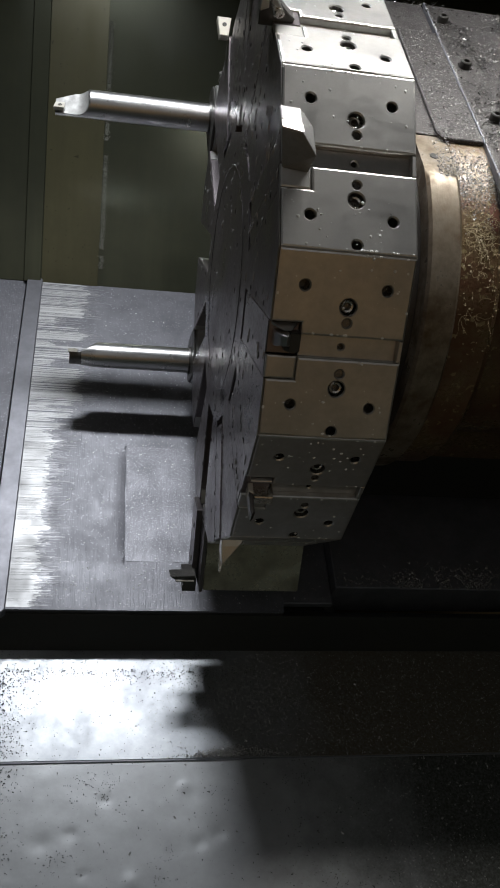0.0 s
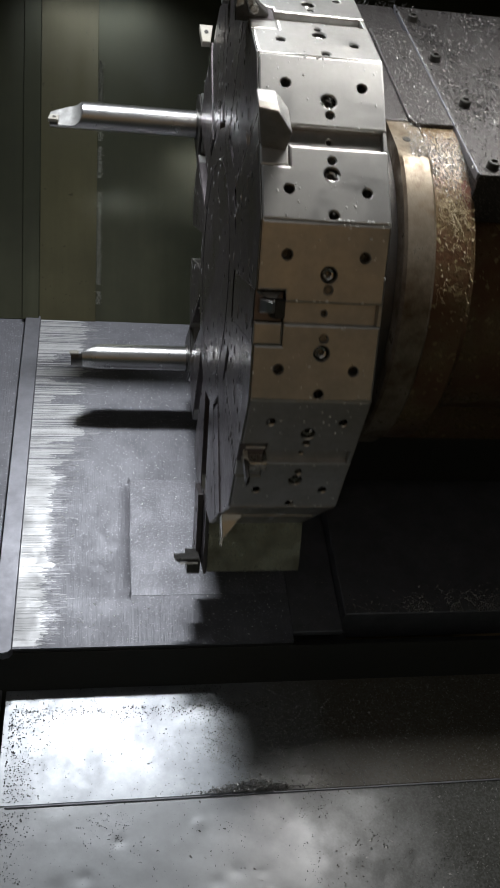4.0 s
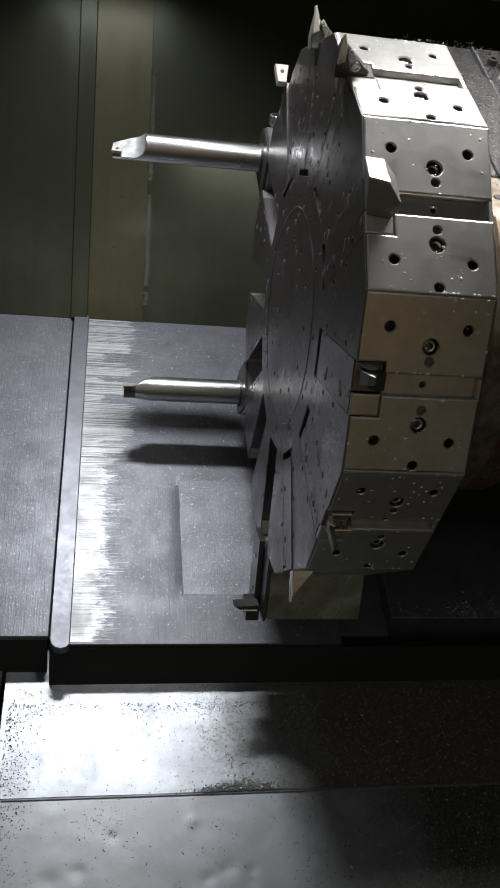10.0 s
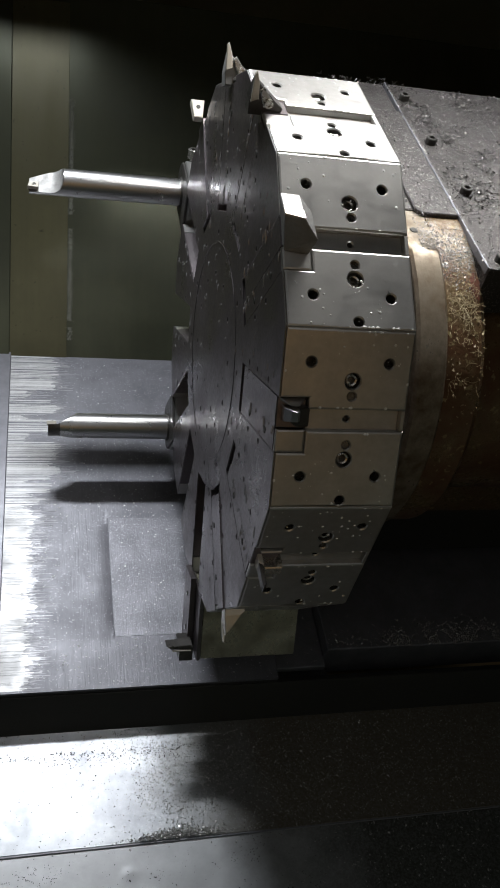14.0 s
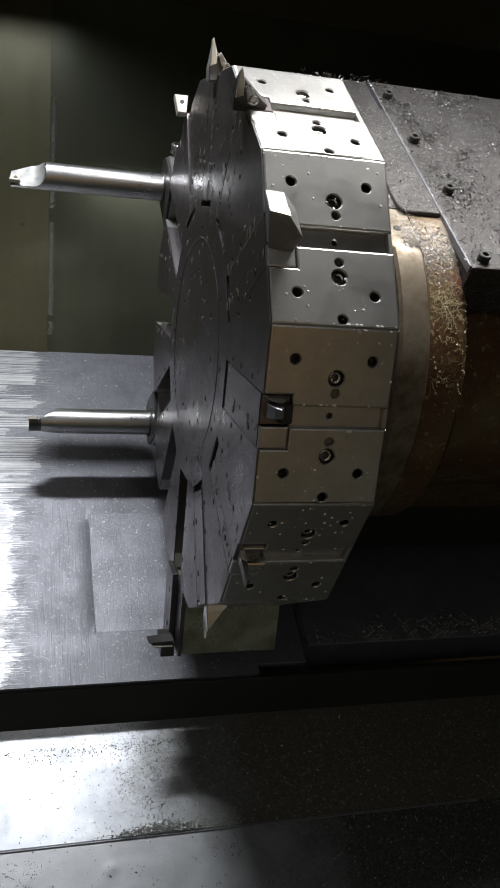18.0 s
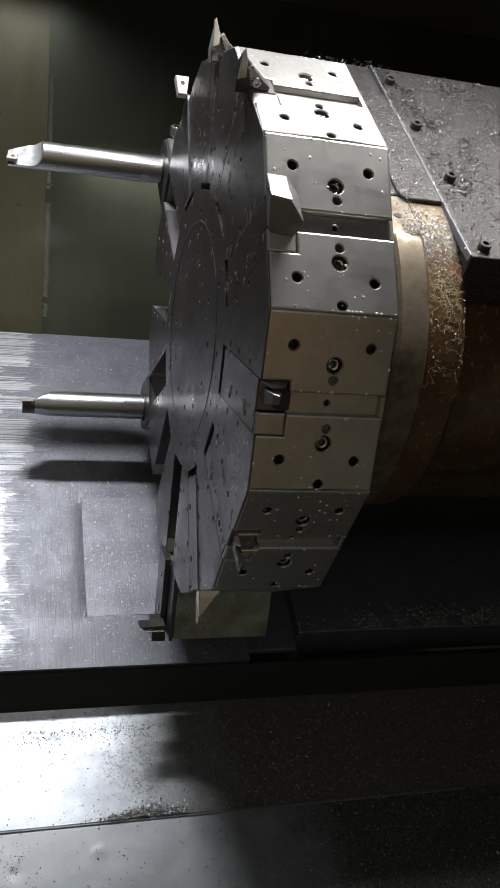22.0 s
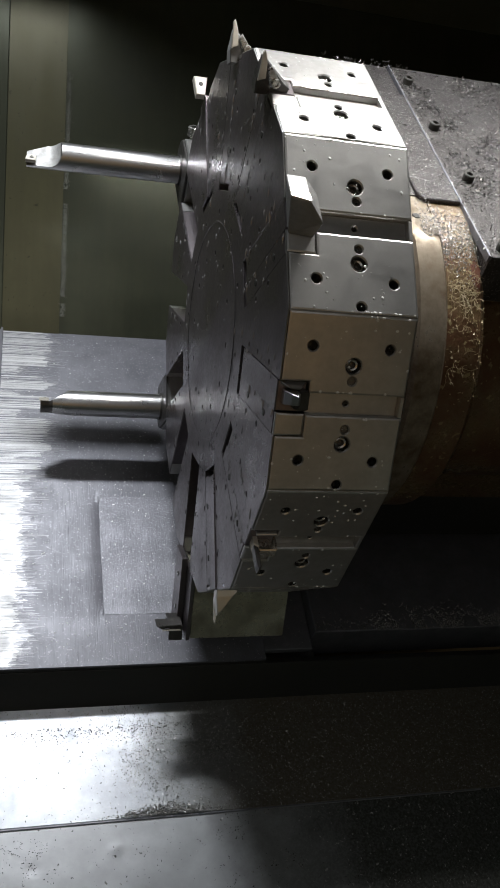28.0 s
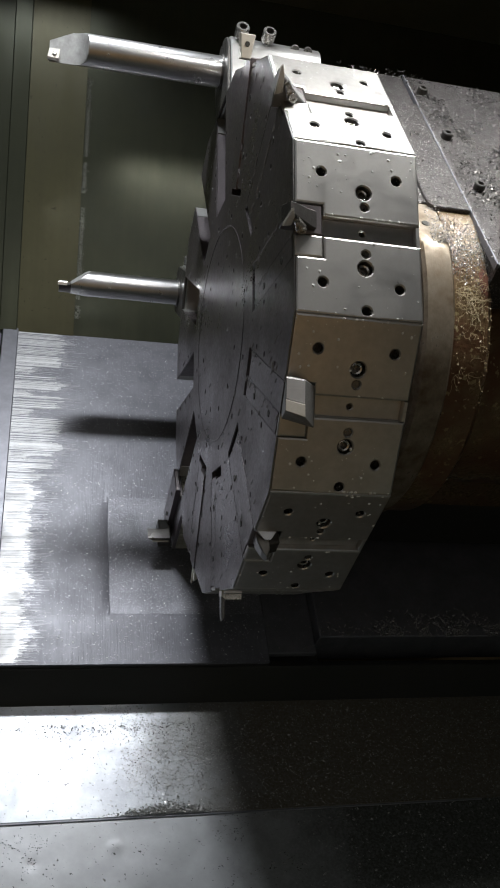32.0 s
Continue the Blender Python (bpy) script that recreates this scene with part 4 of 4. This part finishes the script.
    chips(bm, rng, 2000, on_plate, BED, (0.0005, 0.0020))
    chips(bm, rng, 1300, on_deck, BED, (0.0004, 0.0013))
    for _ in range(160):
        chips(bm, rng, 1, lambda: (0.2442 + rng.gauss(0, 0.0012), rng.uniform(-0.083, 0.29), 0.1905), BED, (0.0006, 0.0022))
    t = new("steel_shavings", mesh_of("steel_shavings", bm, CHIP))
    tagged(t, "fine bright steel shavings on the housing deck", "shavings", kind="stuff")
    slide_things.append(t)
    # straw-coloured swarf stuck on the barrel: long curly strands in a tangle, and crumbs
    bm = bmesh.new()

    def on_barrel(x, a, up):
        rr = 0.1866 + up
        return Vector((x, -rr * math.cos(a), rr * math.sin(a)))

    for _ in range(110):
        x, a = rng.gauss(0.225, 0.006), radians(rng.gauss(28, 2.6))
        if rng.random() < 0.45:
            x, a = rng.uniform(0.211, 0.243), radians(rng.uniform(2, 36))
        head, bend, wide = rng.uniform(0, 6.28), rng.gauss(0, 0.3), rng.uniform(0.00012, 0.00035)
        side = []
        for i in range(rng.randrange(7, 20)):
            up = 0.0004 + 0.0013 * abs(math.sin(i * 0.7 + x * 900))
            nx, na = x + 0.0011 * math.cos(head), a + 0.0011 * math.sin(head) / 0.1866
            if not 0.2085 < nx < 0.2475:
                break
            w = Vector((-math.sin(head), math.cos(head)))
            side.append([bm.verts.new(on_barrel(nx + k * wide * w.x, na + k * wide * w.y / 0.1866, up)) for k in (-1, 1)])
            x, a = nx, na
            bend += rng.gauss(0, 0.12)
            head += bend * 0.5
        for p, n in zip(side, side[1:]):
            bm.faces.new((p[0], p[1], n[1], n[0]))
    for _ in range(170):
        x, a = rng.uniform(0.209, 0.246), rng.gauss(22, 11)
        if noise.noise(Vector((x * 60, a * 0.10, 5.0))) > -0.05 and -10 < a < 52:
            chips(bm, rng, 1, lambda: (x, 0.0, 0.1863), pose(0, 0, 0, 90 - a, 0, 0), (0.001, 0.004))
    fine = bmesh.new()
    for _ in range(2200):
        x, a = rng.uniform(0.186, 0.2475), rng.gauss(46, 6)
        if x > 0.207 or a > 44:
            chips(fine, rng, 1, lambda: (x, 0.0, 0.1864 if x > 0.207 else 0.1932), pose(0, 0, 0, 90 - a, 0, 0), (0.0004, 0.0015))
    ob = new("barrel_shavings", mesh_of("barrel_shavings", fine, CHIP))
    tagged(ob, "fine glinting steel shavings heaped where the barrel meets the deck", "shavings", kind="stuff")
    slide_things.append(ob)
    red = bmesh.new()
    blot = [red.verts.new(on_barrel(0.2395 + 0.0065 * q * math.cos(w), radians(34 + 5.5 * q * math.sin(w)), 0.0003))
            for w in (i * 0.2618 for i in range(24)) for q in (0.75 + 0.5 * noise.noise(Vector((math.cos(w) * 2, math.sin(w) * 2, 3.0))),)]
    hub = red.verts.new(on_barrel(0.2395, radians(34), 0.0005))
    for i in range(24):
        red.faces.new((blot[i - 1], blot[i], hub))
    ob = new("rust_stain", mesh_of("rust_stain", red, RED_RUST))
    tagged(ob, "flaking red rust stain on the housing barrel", "rust", kind="stuff")
    slide_things.append(ob)
    t = new("stuck_swarf", mesh_of("stuck_swarf", bm, SWARF))
    tagged(t, "straw-coloured curled swarf stuck to the rusty barrel", "shavings", kind="stuff")
    slide_things.append(t)
    # shavings in the pan
    bm = bmesh.new()
    m = pose(0, PAN_Y, PAN_Z, 25, 0, 0)
    m2 = pose(0, PAN_Y, PAN_Z - 0.003, 26.8, 0, 0)

    def on_upper():
        x, y = rng.uniform(-0.28, 0.62), rng.uniform(0.002, 0.14)
        keep = 0.015 + 0.7 * max(0.0, min(1.0, (x + 0.07 - 0.5 * y + 0.05 * noise.noise(Vector((x * 25, y * 25, 1.0)))) / 0.06))
        if x < -0.24:
            keep = 0.12
        if y > 0.11:
            keep = 0.6
        return (x, y, 0.0) if rng.random() < keep else None

    def on_lower():
        x, y = rng.uniform(-0.28, 0.62), -rng.uniform(0.0, 0.26)
        keep = 0.03 + 0.75 * max(0.0, min(1.0, (x - 0.06 + 0.10 * noise.noise(Vector((x * 18, y * 18, 5.0)))) / 0.16))
        return (x, y, 0.0015) if rng.random() < keep else None

    def on_heap():
        x = rng.gauss(0.005, 0.028)
        return (x, abs(rng.gauss(0, 0.006)) * math.exp(-((x - 0.005) / 0.05) ** 2) + 0.001, rng.uniform(0, 0.004))

    chips(bm, rng, 8000, on_upper, m, (0.0005, 0.0018))
    chips(bm, rng, 3000, on_lower, m2, (0.0008, 0.0034))
    chips(bm, rng, 900, on_upper, m, (0.002, 0.0045))
    chips(bm, rng, 900, on_lower, m2, (0.0025, 0.005))
    chips(bm, rng, 700, on_heap, m, (0.0015, 0.004))
    chips(bm, rng, 3600, lambda: (rng.gauss(0.03, 0.05), min(0.15, max(0.003, rng.gauss(0.085, 0.03))), 0.0), m, (0.0004, 0.0012))
    t = new("pan_shavings", mesh_of("pan_shavings", bm, CHIP))
    t.matrix_basis = pose(0, 0, AX)
    tagged(t, "fine steel shavings and grit lying in the chip pan", "shavings", kind="stuff")
    # dark grit that has gathered in patches on both sheets
    bm = bmesh.new()

    def grit(y0, y1, up, seed, x0):
        def spot():
            x, y = rng.uniform(x0, 0.35), rng.uniform(y0, y1)
            return (x, y, up) if noise.noise(Vector((x * 17, y * 17, seed))) + 0.5 * noise.noise(Vector((x * 60, y * 60, seed))) > 0.36 else None
        return spot

    chips(bm, rng, 6500, grit(0.0, 0.15, 0.0, 21.0, -0.075), m, (0.0003, 0.0009))
    chips(bm, rng, 7000, grit(-0.235, -0.002, 0.0016, 4.0, -0.285), m2, (0.0003, 0.0012))
    # and along the pan's top and end
    chips(bm, rng, 520, lambda: (rng.uniform(-0.27, 0.05), 0.118 - abs(rng.gauss(0, 0.010)), 0.0), m, (0.0005, 0.0016))
    chips(bm, rng, 420, lambda: (-0.284 + abs(rng.gauss(0, 0.016)), rng.uniform(0.004, 0.12), 0.0), m, (0.0005, 0.0018))
    chips(bm, rng, 380, lambda: (-0.283 + abs(rng.gauss(0, 0.020)), rng.uniform(-0.23, -0.004), 0.0016), m2, (0.0004, 0.0016))
    t = new("pan_grit", mesh_of("pan_grit", bm, BLACK_STEEL))
    t.matrix_basis = pose(0, 0, AX)
    tagged(t, "dark oily grit in patches on the chip pan", "grit", kind="stuff")
    # shavings banked up along the front edge of the raised cover
    bm = bmesh.new()

    def on_edge():
        x, y = rng.uniform(0.216, 0.70), -0.171 + abs(rng.gauss(0, 0.016))
        keep = 0.12 + 0.9 * max(0.0, min(1.0, (x - 0.28) / 0.06)) * (noise.noise(Vector((x * 30, y * 30, 9.0))) > -0.15)
        return (x, y, PLATE_Z + 0.0202) if rng.random() < keep else None

    chips(bm, rng, 4200, on_edge, BED, (0.0010, 0.0040))
    chips(bm, rng, 60, lambda: (rng.uniform(0.148, 0.21), rng.uniform(-0.18, -0.10), PLATE_Z - 0.0012), BED, (0.001, 0.003))
    t = new("cover_shavings", mesh_of("cover_shavings", bm, CHIP))
    tagged(t, "bright steel shavings banked along the raised cover's edge", "shavings", kind="stuff")
    carriage_things.append(t)
    # drops on the way cover
    bm = bmesh.new()
    for _ in range(2400):
        x, y = rng.uniform(-0.20, 0.14), rng.uniform(-0.19, 0.40)
        if y > 0.1 and rng.random() < 0.7:
            continue
        if -0.090 < x < -0.064 and -0.138 < y < 0.083:
            continue
        z = PLATE_Z + (0.0004 if x > -0.064 and -0.126 < y < 0.068 else 0.0002)
        bead(bm, rng, BED @ Vector((x, y, z)), BED.to_3x3() @ Vector((0, 0, 1)), rng.choice((0.0002, 0.0003, 0.0004, 0.0005, 0.0006, 0.0010)))
    t = new("cover_droplets", mesh_of("cover_droplets", bm, COOLANT))
    tagged(t, "coolant droplets on the way cover", "droplets", kind="stuff")
    carriage_things.append(t)


bed_plate()
left_cover()
back_wall()
lower_pans()
enclosure()
turret()
wedge_shared = wedge_mesh()
for k, kind in ((-2, "square"), (-1, "pointed"), (0, "pointed"), (1, "block"), (2, "leaf"), (3, "blade"), (4, "pointed")):
    tool_holder(k, kind)
boring_bar(-3, 0.180, 0.0178, 15, 1.0, 0.0022, -0.0013)
boring_bar(-5, 0.152, 0.0180, 0, 0.84, 0.0032, 0.0019)
BARS = ((-3, 0.0178, 0.0022, -0.0013), (-5, 0.0180, 0.0032, 0.0019))
block_holder(5)
turret_housing()
scatter()

# ---- movement ----
UP_SLOPE = (0.0, math.cos(radians(SLOPE)), math.sin(radians(SLOPE)))
ALONG = [(0.0, -0.0713), (7.4, -0.0713), (7.5, -0.0705), (8.0, -0.037), (8.4, -0.004), (8.6, 0.0), (32.0, 0.0)]
SLIDE = [(0.0, -0.0052), (0.5, -0.0064), (1.0, 0.044), (1.5, 0.1241), (2.0, 0.1425), (2.5, 0.1207), (3.0, 0.0399), (3.5, -0.0106),
         (3.9, 0.044), (4.37, 0.124), (4.87, 0.1425), (5.37, 0.118), (5.5, 0.0981), (6.0, 0.0219), (6.5, -0.0007), (7.0, 0.0), (32.0, 0.0)]
INDEX = [(0.0, 0), (23.0, 0), (23.1, -1), (23.2, -4.5), (23.3, -9), (23.4, -16), (23.5, -21.5), (23.6, -25.5), (23.7, -28.5), (23.8, -29.6), (24.0, -30),
         (26.1, -30), (26.3, -28), (26.4, -25), (26.5, -20.5), (26.6, -14), (26.7, -7), (26.8, -3), (26.9, -0.8), (27.0, 0), (29.4, 0), (29.5, 0.5),
         (29.6, 3), (29.7, 9), (29.8, 15), (29.9, 22.2), (30.0, 26.8), (30.1, 28.9), (30.2, 29.5), (30.3, 30), (32.0, 30)]


def at(table, t):
    return float(np.interp(t, [r[0] for r in table], [r[1] for r in table]))


def motions():
    along = [r[0] for r in ALONG]
    both = sorted(set(along + [r[0] for r in SLIDE]))
    full = sorted(set(both + [r[0] for r in INDEX]))

    def carried(t):
        s = at(SLIDE, t)
        return pose(at(ALONG, t), s * UP_SLOPE[1], AX + s * UP_SLOPE[2])

    for ob in carriage_things:
        walk(ob, [(t, pose(at(ALONG, t), 0, AX)) for t in along])
    for ob in slide_things:
        walk(ob, [(t, carried(t)) for t in both])
    for ob, m in turret_things:
        walk(ob, [(t, carried(t) @ pose(0, 0, 0, at(INDEX, t), 0, 0) @ m) for t in full])


motions()
